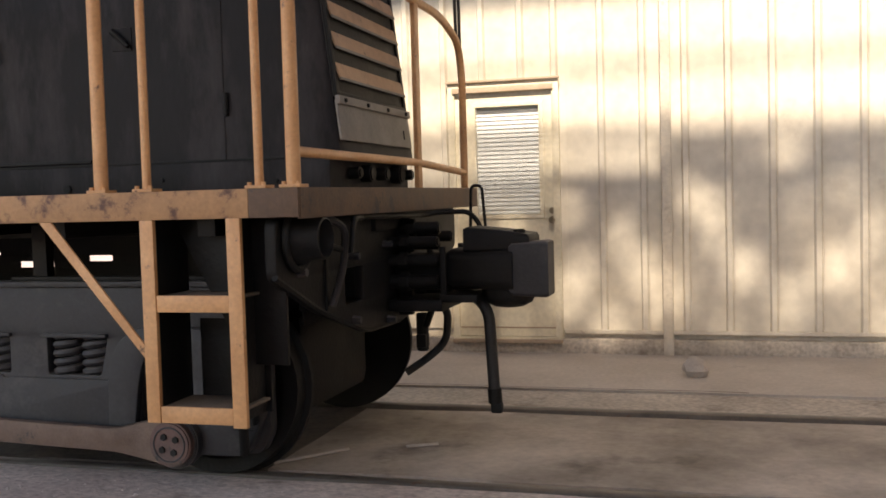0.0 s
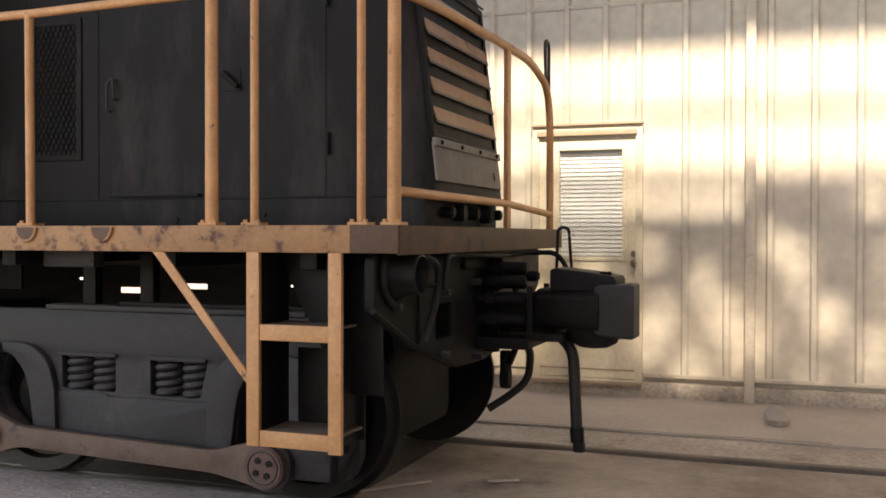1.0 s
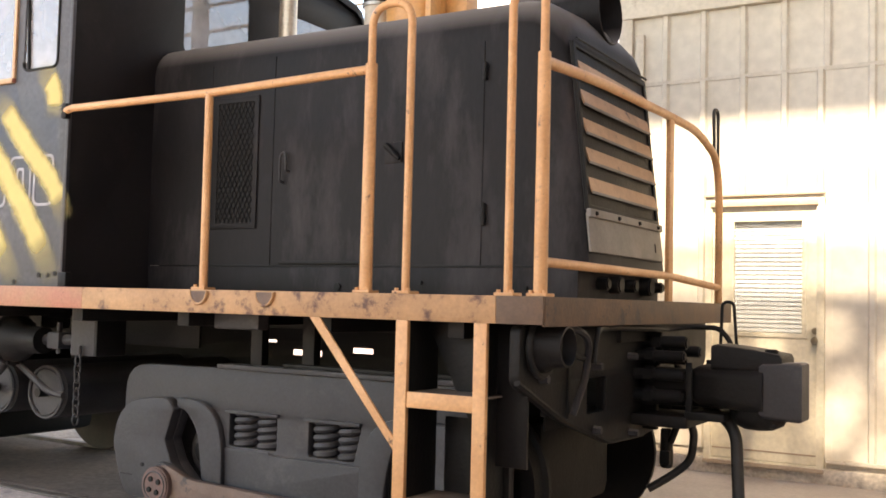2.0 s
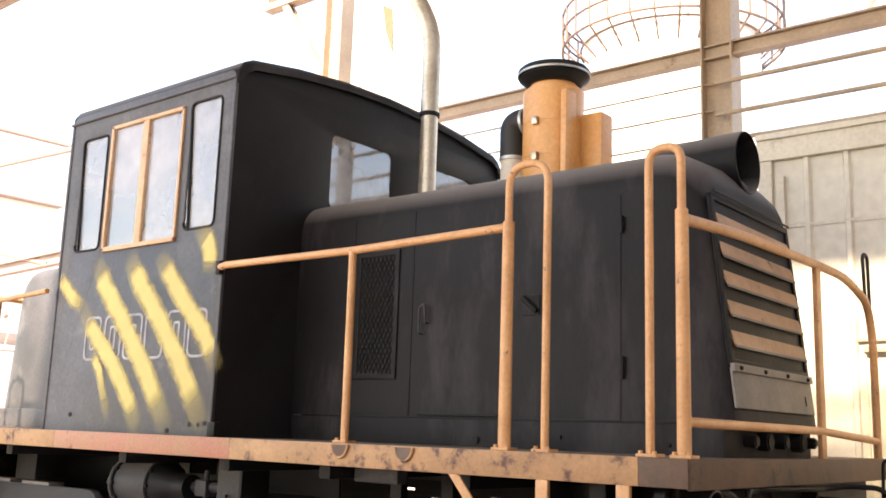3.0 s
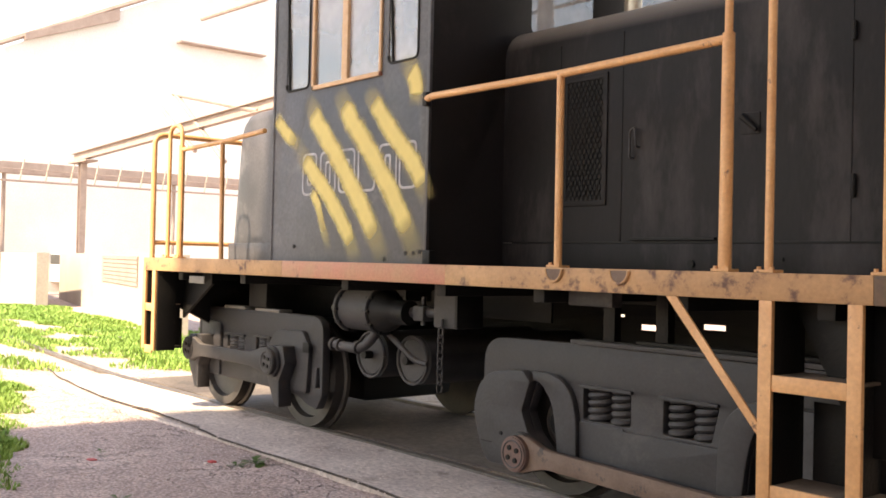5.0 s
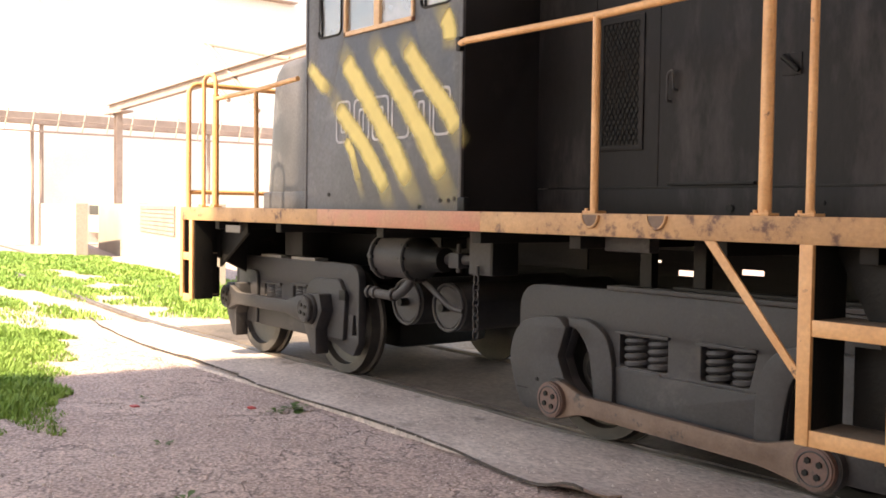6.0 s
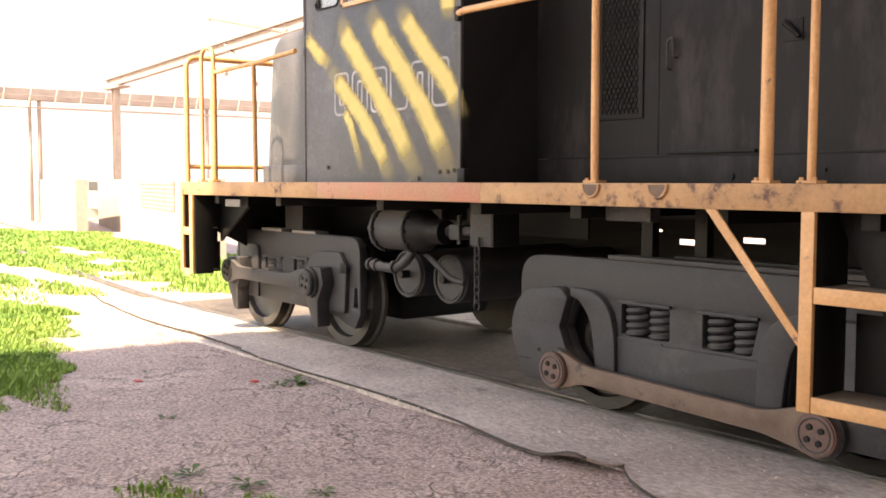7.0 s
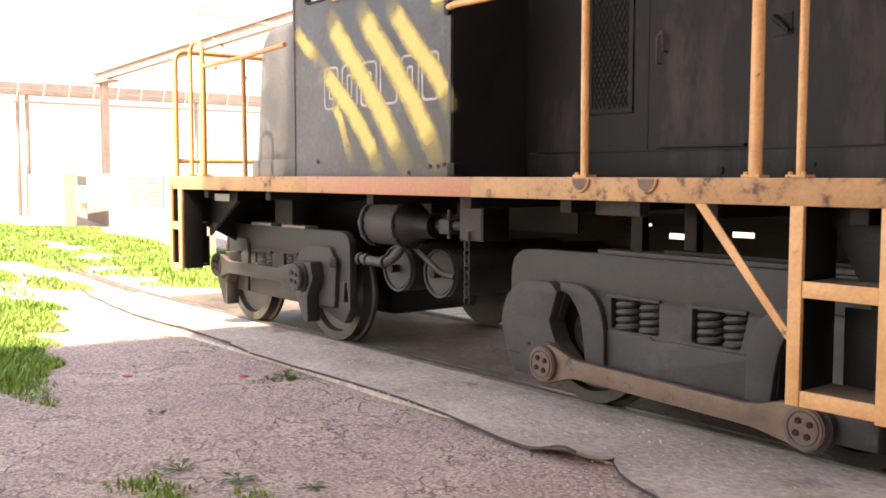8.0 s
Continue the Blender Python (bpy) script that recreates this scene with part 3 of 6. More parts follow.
part("header_beam", box(-0.42, 11.6, WALL_Y - 0.06, WALL_Y + 0.12, 3.74, 3.97, 0.008), "trim", wall_back, "cream steel header channel")
part("header_lip", box(-0.42, 11.6, WALL_Y - 0.09, WALL_Y - 0.06, 3.92, 3.97, 0.004), "trim", wall_back)
part("edge_trim", box(-0.42, -0.30, WALL_Y - 0.05, WALL_Y + 0.10, 0.0, 3.74, 0.006), "trim", wall_back)
part("jamb_trim", box(-0.27, -0.20, WALL_Y - 0.045, WALL_Y - 0.005, 0.2, 3.60, 0.005), "trim", wall_back)
part("footing", box(-0.42, 11.6, WALL_Y - 0.05, WALL_Y + 0.2, -0.1, 0.12, 0.012), "concrete", wall_back, "brown-stained concrete footing")
part("sill_strip", box(1.262, 11.6, WALL_Y - 0.036, WALL_Y + 0.0, 0.16, 0.19, 0.003), "trim", wall_back)
for px in (2.04, 6.5):
    part("wall_post", box(px, px + 0.075, WALL_Y - 0.085, WALL_Y - 0.006, 0.0, 3.74, 0.006), "trim", wall_back, "cream steel wall post")
part("back_lining", box(-0.3, 11.6, WALL_Y + 0.02, WALL_Y + 0.06, 0.1, 3.74), "trim", wall_back, smooth=False)

door_1 = thing("door_1", "cream painted steel door with a blind behind its window", "door", kind="structure")
dx0, dx1, dz0, dz1 = DOOR
part("door_leaf", plate(rect(dx0 + 0.05, dx1 - 0.05, dz0 + 0.01, dz1 - 0.06), [rect(dx0 + 0.22, dx1 - 0.16, 1.12, 2.0)], 0.045, side_at(WALL_Y - 0.01)), "door", door_1)
part("door_frame", plate(rect(dx0, dx1, dz0 - 0.02, dz1), [rect(dx0 + 0.055, dx1 - 0.055, dz0 + 0.005, dz1 - 0.07)], 0.11, side_at(WALL_Y - 0.005)), "door", door_1)
part("drip_cap", box(dx0 - 0.012, dx1 + 0.012, WALL_Y - 0.085, WALL_Y - 0.05, dz1 - 0.004, dz1 + 0.014, 0.003), "steel_beam", door_1, "brown drip cap")
part("shade_strip", box(dx0 + 0.04, dx1 - 0.04, WALL_Y - 0.075, WALL_Y - 0.061, dz1 - 0.085, dz1 - 0.04, 0.003), "steel_beam", door_1)
part("window_frame", plate(rect(dx0 + 0.19, dx1 - 0.13, 1.09, 2.03), [rect(dx0 + 0.225, dx1 - 0.165, 1.125, 1.995)], 0.065, side_at(WALL_Y - 0.012)), "door", door_1)
part("pane", box(dx0 + 0.22, dx1 - 0.16, WALL_Y - 0.014, WALL_Y - 0.010, 1.12, 2.0), "door_glass", door_1, smooth=False).visible_shadow = False
blind = part("blind_rail", box(dx0 + 0.22, dx1 - 0.16, WALL_Y + 0.004, WALL_Y + 0.03, 1.965, 2.0, 0.004), "blind", door_1)
slat = mesh_of(loft([[(dx0 + 0.225, 0, 0.018), (dx1 - 0.165, 0, 0.018), (dx1 - 0.165, 0.003, 0.018), (dx0 + 0.225, 0.003, 0.018)],
                     [(dx0 + 0.225, -0.012, -0.016), (dx1 - 0.165, -0.012, -0.016), (dx1 - 0.165, -0.009, -0.016), (dx0 + 0.225, -0.009, -0.016)]]), "slat")
slat.materials.append(M["blind"])
for i in range(24):
    share("slat", slat, door_1, pose(0, WALL_Y + 0.016, 1.94 - i * 0.0345))
part("kick_line", box(dx0 + 0.06, dx1 - 0.06, WALL_Y - 0.038, WALL_Y - 0.032, 0.20, 0.212, 0.001), "steel_beam", door_1)
part("threshold", box(dx0, dx1, WALL_Y - 0.09, WALL_Y + 0.02, 0.085, 0.115, 0.006), "steel_beam", door_1)
knob = rod((1.184, WALL_Y - 0.03, 1.075), (1.184, WALL_Y - 0.045, 1.075), 0.032, seg=20, bevel=0.004)
rod((1.184, WALL_Y - 0.045, 1.075), (1.184, WALL_Y - 0.075, 1.075), 0.012, bm=knob)
rod((1.184, WALL_Y - 0.075, 1.075), (1.184, WALL_Y - 0.115, 1.075), 0.027, 0.022, seg=20, bm=knob, bevel=0.006)
part("knob", knob, "brass", door_1, "worn round metal door knob")
lock = rod((1.184, WALL_Y - 0.03, 1.15), (1.184, WALL_Y - 0.05, 1.15), 0.026, seg=20, bevel=0.004)
part("lock", lock, "brass", door_1)
part("door_backing", box(dx0, dx1, WALL_Y + 0.05, WALL_Y + 0.07, dz0, dz1), "void", door_1, smooth=False)


def i_beam(p, q, depth, width, up=(0, 0, 1)):
    """A rolled steel joist from p to q."""
    p, q, up = Vector(p), Vector(q), Vector(up)
    d = (q - p).normalized()
    w = d.cross(up).normalized()
    u = w.cross(d)
    f, t = 0.018, 0.010
    a, c = width / 2, depth / 2
    sec = [(-a, -c), (a, -c), (a, -c + f), (t, -c + f), (t, c - f), (a, c - f), (a, c), (-a, c), (-a, c - f), (-t, c - f), (-t, -c + f), (-a, -c + f)]
    return loft([[p + w * s + u * h for s, h in sec], [q + w * s + u * h for s, h in sec]])


def column(px, py, top, name="steel_column"):
    c = thing(name, "tan painted steel I-section column of the shed", "column", "columns of the shed", "structure")
    part("shaft", i_beam((px, py, 0), (px, py, top), 0.30, 0.22, (1, 0, 0)), "steel_beam", c, smooth=False)
    part("base_plate", box(px - 0.2, px + 0.2, py - 0.2, py + 0.2, 0.0, 0.025, 0.004), "steel_beam", c)
    return c


for px, top in ((-0.86, 7.0), (-5.9, 7.0), (4.5, 7.0), (10.5, 7.0)):
    column(px, 3.12, top)
solid("eave_beam", i_beam((-6.6, 3.1, 4.93), (11.6, 3.1, 4.93), 0.14, 0.12), "steel_beam", "tan steel girt beam along the open side", "beam", kind="structure", smooth=False)
for gz in (4.60, 4.30, 4.05):
    solid("girt_pipe", rod((-0.86, 3.0, gz), (11.6, 3.0, gz), 0.022, seg=10), "steel_beam", "thin tan pipe girt between steel columns", "girt", "girts of the open side", "structure")
for gz in (4.62, 4.36, 4.10):
    solid("girt_wire", rod((-5.75, 3.05, gz - 0.02), (-0.9, 3.05, gz), 0.012, seg=8), "steel_beam", "thin tan rod across the open bay", "girt", "girts of the open side", "structure")
brace = thing("column_brace", "slanted tan steel brace of the shed column", "brace", kind="structure")
part("bar", i_beam((-7.1, 3.12, 7.25), (-6.02, 3.12, 5.66), 0.12, 0.10, (0, 1, 0)), "steel_beam", brace, smooth=False)
solid("cross_beam", i_beam((-7.3, 3.12, 7.06), (-5.5, 3.12, 7.06), 0.22, 0.16), "steel_beam", "tan steel roof beam over the column", "beam", kind="structure", smooth=False)

# unseen roof added to shade the track, open where a strip of sun enters
ROOF_Z = 7.0
ROOF_W = -4.6
GAP_X = 0.25


def roof_sheet(x0, x1, y0, y1, dz=0.0):
    return solid("roof_sheet", box(x0, x1, y0, y1, ROOF_Z + dz, ROOF_Z + 0.03 + dz), "roof", "unseen grey metal roof sheet added to shade the track", "roof", "roof sheets", "structure", smooth=False)


GAP0, GAP1 = -3.72, -1.155
roof_sheet(ROOF_W, 12, GAP1, 4.2)
roof_sheet(ROOF_W, 12, -12.4, GAP0)
roof_sheet(ROOF_W, GAP_X, GAP0 - 0.05, GAP1 + 0.05, 0.035)
# Unseen bars placed to throw dark bands on the wall.
for py, w in ((-2.15, 0.06), (-2.43, 0.07), (-1.62, 0.02)):
    solid("roof_shadow_bar", box(0.2, 12, py - w, py + w, ROOF_Z - 0.05, ROOF_Z - 0.005, 0.004), "steel_beam", "added unseen bar that throws a dark band on the wall", "purlin", "roof purlins", "structure")
rnd = random.Random(11)
# Unseen patchwork of sheets and gaps, shaped to dapple the wall.
patches = bmesh.new()
for x_from, y_hi, y_lo in ((2.7, -2.18, -2.40), (1.85, -2.46, -2.62)):
    x = x_from
    while x < 12:
        run = rnd.uniform(0.5, 1.2)
        box(x, x + run, y_lo - 0.06, y_hi + 0.03, ROOF_Z + 0.036, ROOF_Z + 0.05, bm=patches)
        x += run + rnd.choice((0.05, 0.12, 0.2))
y = -2.64
while y > GAP0 - 0.02:
    h = rnd.uniform(0.10, 0.24)
    x = 0.1
    while x < 12:
        run = rnd.uniform(0.35, 1.0)
        box(x, x + run, y - h, y + 0.004, ROOF_Z + 0.036, ROOF_Z + 0.05, bm=patches)
        x += run + rnd.choice((0.05, 0.09, 0.14, 0.20, 0.26))
    hh = rnd.uniform(0.05, 0.16)
    box(0.1, 12, y - h - hh, y - h + 0.003, ROOF_Z + 0.031, ROOF_Z + 0.035, bm=patches)
    y -= h + hh
solid("sun_dapple_sheets", patches, "sun_filter", "added unseen translucent sheets with gaps that dapple the sun", "roof", kind="structure", smooth=False)
# Three added walls, unseen or hidden, that hold back light.
solid("wall_side", box(-1.5, 12, -12.4, -12.2, -0.05, 4.6), "siding", "added unseen wall that cuts bounced sun", "wall", kind="structure", smooth=False)
solid("wall_low", box(-5.6, -0.43, 3.0, 3.08, -0.05, 0.50, 0.01), "siding", "added low wall that keeps light from under the locomotive", "wall", kind="structure", smooth=False)
solid("wall_end", box(11.6, 11.8, -12.2, 4.2, -0.05, ROOF_Z), "siding", "added unseen end wall that keeps light off the nose", "wall", kind="structure", smooth=False)

# ---- locomotive ----
loco = thing("locomotive", "black centre-cab industrial diesel locomotive with yellow handrails standing on rails", "locomotive")
X0, X1 = -5.95, 0.95
YN, YF = -1.555, 1.27
NEAR_Y = -1.49

# deck
part("deck_plate", box(X0, X1, YN + 0.012, YF, 1.30, DECK_Z, 0.004), "deck_top", loco, "dirty steel tread plate")
for a, c, mat, lab in ((X0, -3.55, "deck_yellow", "chipped yellow side sill"), (-3.55, -1.75, "deck_red", "faded red side sill"), (-1.75, 0.74, "deck_yellow", "chipped yellow side sill"), (0.74, X1, "end_brown", "side sill end in brown that holds dirt and shade")):
    part("side_sill", box(a + 0.0005, c - 0.0005, YN, YN + 0.014, 1.222, DECK_Z + 0.003, 0.003), mat, loco, lab)
part("side_sill", box(X0, X1, YF - 0.012, YF + 0.002, 1.222, DECK_Z + 0.003, 0.003), "deck_yellow", loco)
part("end_sill", box(X1 - 0.012, X1 + 0.004, YN + 0.015, YF - 0.013, 1.215, DECK_Z + 0.003, 0.004), "end_brown", loco, "end sill in brown that holds dirt and shade")
part("end_sill", box(X0 - 0.004, X0 + 0.012, YN + 0.015, YF - 0.013, 1.215, DECK_Z + 0.003, 0.004), "deck_yellow", loco)
for hx in (-0.895, -0.475):
    half = [(hx + 0.055 * math.cos(a), 1.328 - 0.062 * math.sin(a)) for a in [math.pi * k / 14 for k in range(15)]]
    part("pipe_notch", plate(half, [], 0.012, side_at(YN - 0.004), 0.002), "rust", loco, "rusty half-round pipe notch in the sill")
    part("notch_lip", tube([(x, YN - 0.008, z) for x, z in half], 0.007, 6), "deck_yellow", loco)
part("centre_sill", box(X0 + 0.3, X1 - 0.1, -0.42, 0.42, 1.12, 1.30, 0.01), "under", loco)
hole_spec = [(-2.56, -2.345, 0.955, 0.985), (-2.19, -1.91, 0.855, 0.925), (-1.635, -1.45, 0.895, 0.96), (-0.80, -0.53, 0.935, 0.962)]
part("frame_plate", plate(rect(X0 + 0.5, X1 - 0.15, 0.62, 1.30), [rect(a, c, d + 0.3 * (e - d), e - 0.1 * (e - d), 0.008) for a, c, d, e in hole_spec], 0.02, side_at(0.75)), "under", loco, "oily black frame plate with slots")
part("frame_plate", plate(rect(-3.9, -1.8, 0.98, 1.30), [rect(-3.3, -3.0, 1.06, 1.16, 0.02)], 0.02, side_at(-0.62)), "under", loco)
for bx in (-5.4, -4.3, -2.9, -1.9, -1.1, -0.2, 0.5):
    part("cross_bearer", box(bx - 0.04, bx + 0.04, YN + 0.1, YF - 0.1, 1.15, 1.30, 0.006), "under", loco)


def hood(x_cab, x_nose, mirror, material, name, label, drop=0.0):
    """Engine hood: flat sides, rounded shoulders, leaning nose with a curved brow."""
    w = 0.78
    rr = 0.09 if mirror else 0.20
    def ring(x, half, top, z0=1.47):
        pts = [(half, z0), (half, top - rr)]
        pts += [(half - rr + rr * math.cos(a), top - rr + rr * math.sin(a)) for a in [math.pi / 2 * k / 6 for k in range(1, 6)]]
        pts += [(half - rr, top), (half * 0.35, top + 0.018)]
        left = [(-y, z) for y, z in reversed(pts)]
        pts = [(y * 0.47, z) for y, z in pts]
        return [(y, z) for y, z in pts] + left
    d = -1 if mirror else 1
    secs = []
    for x, half, top in ((x_cab, w, 2.865), (x_nose - d * 0.28, w, 2.85), (x_nose - d * 0.18, w, 2.835), (x_nose - d * 0.10, w - 0.01, 2.79), (x_nose - d * 0.045, w - 0.025, 2.73), (x_nose - d * 0.01, w - 0.045, 2.66), (x_nose, w - 0.075, 2.60)):
        lean = lambda z: d * max(0.0, (2.6 - z)) * 0.115 if abs(x - x_nose) < 0.15 else 0.0
        secs.append([(x + lean(z), y, z) for y, z in ring(x, half, top - drop)])
    return part(name, loft(secs), material, loco, label)


NOSE = 0.685
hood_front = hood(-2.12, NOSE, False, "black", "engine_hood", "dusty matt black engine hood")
# Rear hood takes the paler grey for the sunlight on it.
hood_rear = hood(-3.94, -5.70, True, "lit_cab_grey", "rear_hood", "rear hood in a paler grey that holds its sunlight", 0.17)
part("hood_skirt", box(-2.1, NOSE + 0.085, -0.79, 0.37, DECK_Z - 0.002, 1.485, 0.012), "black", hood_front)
part("hood_skirt", box(-5.83, -3.95, -0.79, 0.37, DECK_Z - 0.002, 1.485, 0.012), "lit_cab_grey", hood_rear)
HY = -0.78
# seams, door edges and fittings of the near side
for a, c, z0, z1 in ((-1.135, -1.125, 1.49, 2.69), (-1.62, -1.612, 1.49, 2.68), (0.235, 0.242, 1.49, 2.62), (-0.33, -0.324, 1.34, 1.47)):
    part("panel_seam", box(a, c, HY - 0.004, HY + 0.01, z0, z1, 0.001), "black", hood_front)
part("sill_ledge", box(-2.0, 0.72, HY - 0.014, HY + 0.004, 1.478, 1.490, 0.002), "under", hood_front)
part("door_bar", box(-1.04, -0.48, HY - 0.028, HY - 0.004, 1.494, 1.510, 0.003), "under", hood_front, "long black latch bar")
for px, z0, z1 in ((0.25, 2.42, 2.51), (0.256, 1.69, 1.80)):
    part("hinge", rod((px, HY - 0.012, z0), (px, HY - 0.012, z1), 0.012, seg=10, bevel=0.003), "under", hood_front, "black hinge barrel")
part("door_handle", tube(rounded([(-1.048, HY, 1.96), (-1.048, HY - 0.03, 1.96), (-1.048, HY - 0.03, 2.11), (-1.012, HY - 0.03, 2.13), (-1.005, HY - 0.03, 2.02), (-1.005, HY, 2.02)], 0.02), 0.007), "truck", hood_front, "thin worn door handle")
part("latch", rod((-0.335, HY - 0.02, 2.125), (-0.245, HY - 0.025, 2.045), 0.018, 0.011, bevel=0.003), "under", hood_front, "black turn latch")
part("latch_plate", box(-0.35, -0.24, HY - 0.006, HY + 0.002, 2.03, 2.14, 0.003), "black", hood_front)
# Raised black discs: the first stands for a dark hole, two are added.
for px, pz, r in ((-0.63, 1.37, 0.022), (-0.10, 1.40, 0.012), (0.5, 1.38, 0.012)):
    part("dark_hole_disc", rod((px, HY - 0.022, pz), (px, HY, pz), r, seg=14, bevel=0.003), "under", hood_front)


def mesh_panel(x0, x1, z0, z1, y):
    """Expanded-metal screen: crossing slanted wires over a dark recess."""
    b = box(x0, x1, y - 0.002, y + 0.004, z0, z1)
    step, r = 0.034, 0.0035
    w, h = x1 - x0, z1 - z0
    for sgn in (1, -1):
        k = -h
        while k < w:
            p, q = (k, 0.0), (k + h * 0.55, h)
            ax, az, bx, bz = p[0], p[1], q[0], q[1]
            m = (bz - az) / (bx - ax)
            if ax < 0:
                az, ax = az + m * (0 - ax), 0.0
            if bx > w:
                bz, bx = bz - m * (bx - w), w
            if bx - ax > 0.01:
                fx = (lambda u: x0 + u) if sgn > 0 else (lambda u: x1 - u)
                rod((fx(ax), y - 0.007, z0 + az), (fx(bx), y - 0.007, z0 + bz), r, seg=4, bm=b)
            k += step
    return b


screen = part("mesh_screen", mesh_panel(-1.55, -1.265, 1.73, 2.445, HY - 0.004), "under", hood_front, "black expanded-metal screen", smooth=False)
part("screen_frame", plate(rect(-1.58, -1.235, 1.70, 2.475), [rect(-1.545, -1.27, 1.735, 2.44)], 0.012, side_at(HY - 0.006)), "black", hood_front)


def nose_x(z):
    return NOSE + max(0.0, 2.6 - z) * 0.115


# nose: louvred radiator opening between a pale lower plate and the brow
LEAN = math.atan(0.115)
NOSE_Y = -0.23
nose_pose = Matrix.Translation((nose_x(1.5), NOSE_Y, 1.5)) @ Matrix.Rotation(-LEAN, 4, "Y") @ END
part("grille_frame", plate(rect(-0.515, 0.515, 0.255, 1.095, 0.02), [rect(-0.48, 0.48, 0.285, 1.06)], 0.022, nose_pose @ Matrix.Translation((0, 0, 0.008))), "under", loco, "dark grille frame")
# Near-black sheet stands for the shade between the blades.
part("grille_back", plate(rect(-0.52, 0.52, 0.26, 1.09), [], 0.008, nose_pose @ Matrix.Translation((0, 0, 0.002))), "under", loco)
part("lower_plate", plate(rect(-0.525, 0.525, 0.055, 0.245, 0.008), [], 0.014, nose_pose @ Matrix.Translation((0, 0, 0.010))), "grille_plate", loco, "pale dusty riveted lower plate")
part("plate_lip", plate(rect(-0.525, 0.525, 0.222, 0.262, 0.004), [], 0.024, nose_pose @ Matrix.Translation((0, 0, 0.020))), "grille_plate", loco)
part("plate_slot", plate(rect(0.40, 0.415, 0.10, 0.15, 0.006), [], 0.004, nose_pose @ Matrix.Translation((0, 0, 0.0175)), 0.001), "under", loco)
rivet = mesh_of(rod((0, 0, 0), (0, 0, 0.012), 0.012, 0.008, seg=8), "rivet", True)
rivet.materials.append(M["under"])
for yy in (-0.46, -0.16, 0.14, 0.44):
    share("rivet", rivet, loco, nose_pose @ Matrix.Translation((yy, 0.240, 0.031)))
for i, zz in enumerate((0.382, 0.528, 0.672, 0.815, 0.958)):
    prof = [(-0.040, 0.026), (-0.036, 0.033), (0.038, 0.016), (0.034, 0.009)]
    b = loft([[(yy, zz + h, dd) for h, dd in prof] for yy in (-0.48, 0.48)])
    bmesh.ops.transform(b, matrix=nose_pose, verts=b.verts)
    blade = part("louver", b, "louver", loco, "dusty orange louver blade", smooth=False)
    b = loft([[(yy, zz - 0.037 + h, 0.031 + dd) for h, dd in ((-0.008, -0.004), (-0.008, 0.003), (0.004, 0.003), (0.004, -0.004))] for yy in (-0.48, 0.48)])
    bmesh.ops.transform(b, matrix=nose_pose, verts=b.verts)
    part("louver_lip", b, "grille_plate", blade, smooth=False)
part("brow_edge", tube([nose_pose @ Vector((yy, 1.10, 0.03)) for yy in (-0.5, 0, 0.5)], 0.006, 8), "under", loco)
# fittings under the nose
for yy, r in ((-0.55, 0.03), (-0.38, 0.045), (-0.16, 0.035), (0.08, 0.05), (0.26, 0.03)):
    part("nose_fitting", rod((NOSE + 0.08, yy, 1.41), (NOSE + 0.15, yy, 1.41), r, seg=14, bevel=0.008), "under", loco)

# headlight can on the brow
can = bmesh.new()
secs = []
for x, r in ((0.16, 0.150), (0.55, 0.172), (0.665, 0.172), (0.668, 0.166), (0.62, 0.158), (0.36, 0.150)):
    secs.append([(x, -0.16 + r * math.cos(a), 2.875 + r * math.sin(a)) for a in [math.tau * k / 28 for k in range(28)]])
headlight = part("headlight", loft(secs), "black", loco, "empty black headlight can")
part("reflector_back", rod((0.36, -0.16, 2.875), (0.37, -0.16, 2.875), 0.149, seg=28), "under", headlight)

# exhaust stack
sx, sy = -1.71, 0.0
stack = part("exhaust_pipe", tube(rounded([(sx, sy, 3.62), (sx, sy, 4.24), (sx - 0.11, sy - 0.05, 4.50)], 0.16), 0.066, 16), "chrome", loco, "heat-stained bent exhaust pipe")
part("stack_sleeve", rod((sx, sy, 2.84), (sx, sy, 3.66), 0.060, seg=16), "chrome", stack)
part("clamp", rod((sx, sy, 3.60), (sx, sy, 3.63), 0.074, seg=16, bevel=0.004), "under", stack)
# Dark disc stands for the shaded inside of the pipe.
part("stack_mouth", rod((sx - 0.106, sy - 0.048, 4.492), (sx - 0.1125, sy - 0.0515, 4.507), 0.056, seg=16), "under", stack)

# air cleaner
ax, ay = -0.67, 0.0
cleaner = part("air_cleaner", rod((ax, ay, 2.82), (ax, ay, 3.58), 0.195, seg=32, bevel=0.012), "cleaner", loco, "orange cylindrical air cleaner")
for z in (2.98, 3.12, 3.34):
    part("band", rod((ax, ay, z), (ax, ay, z + 0.018), 0.199, seg=32, bevel=0.003), "cleaner", cleaner)
neck = rod((ax, ay, 3.57), (ax, ay, 3.62), 0.15, seg=28)
part("neck", neck, "cleaner", cleaner)
cap = rod((ax, ay, 3.615), (ax, ay, 3.66), 0.175, 0.225, seg=32)
rod((ax, ay, 3.66), (ax, ay, 3.725), 0.232, 0.232, seg=32, bm=cap, bevel=0.014)
part("cap", cap, "under", cleaner, "black rain cap")
part("cap_band", rod((ax, ay, 3.675), (ax, ay, 3.69), 0.236, seg=32, bevel=0.003), "silver", cleaner)
part("bracket", box(ax + 0.16, ax + 0.20, ay - 0.17, ay - 0.05, 2.85, 3.52, 0.006), "cleaner", cleaner, "orange mounting bracket")
part("bracket_box", box(ax + 0.19, ax + 0.34, ay + 0.02, ay + 0.16, 2.85, 3.40, 0.01), "cleaner", cleaner)
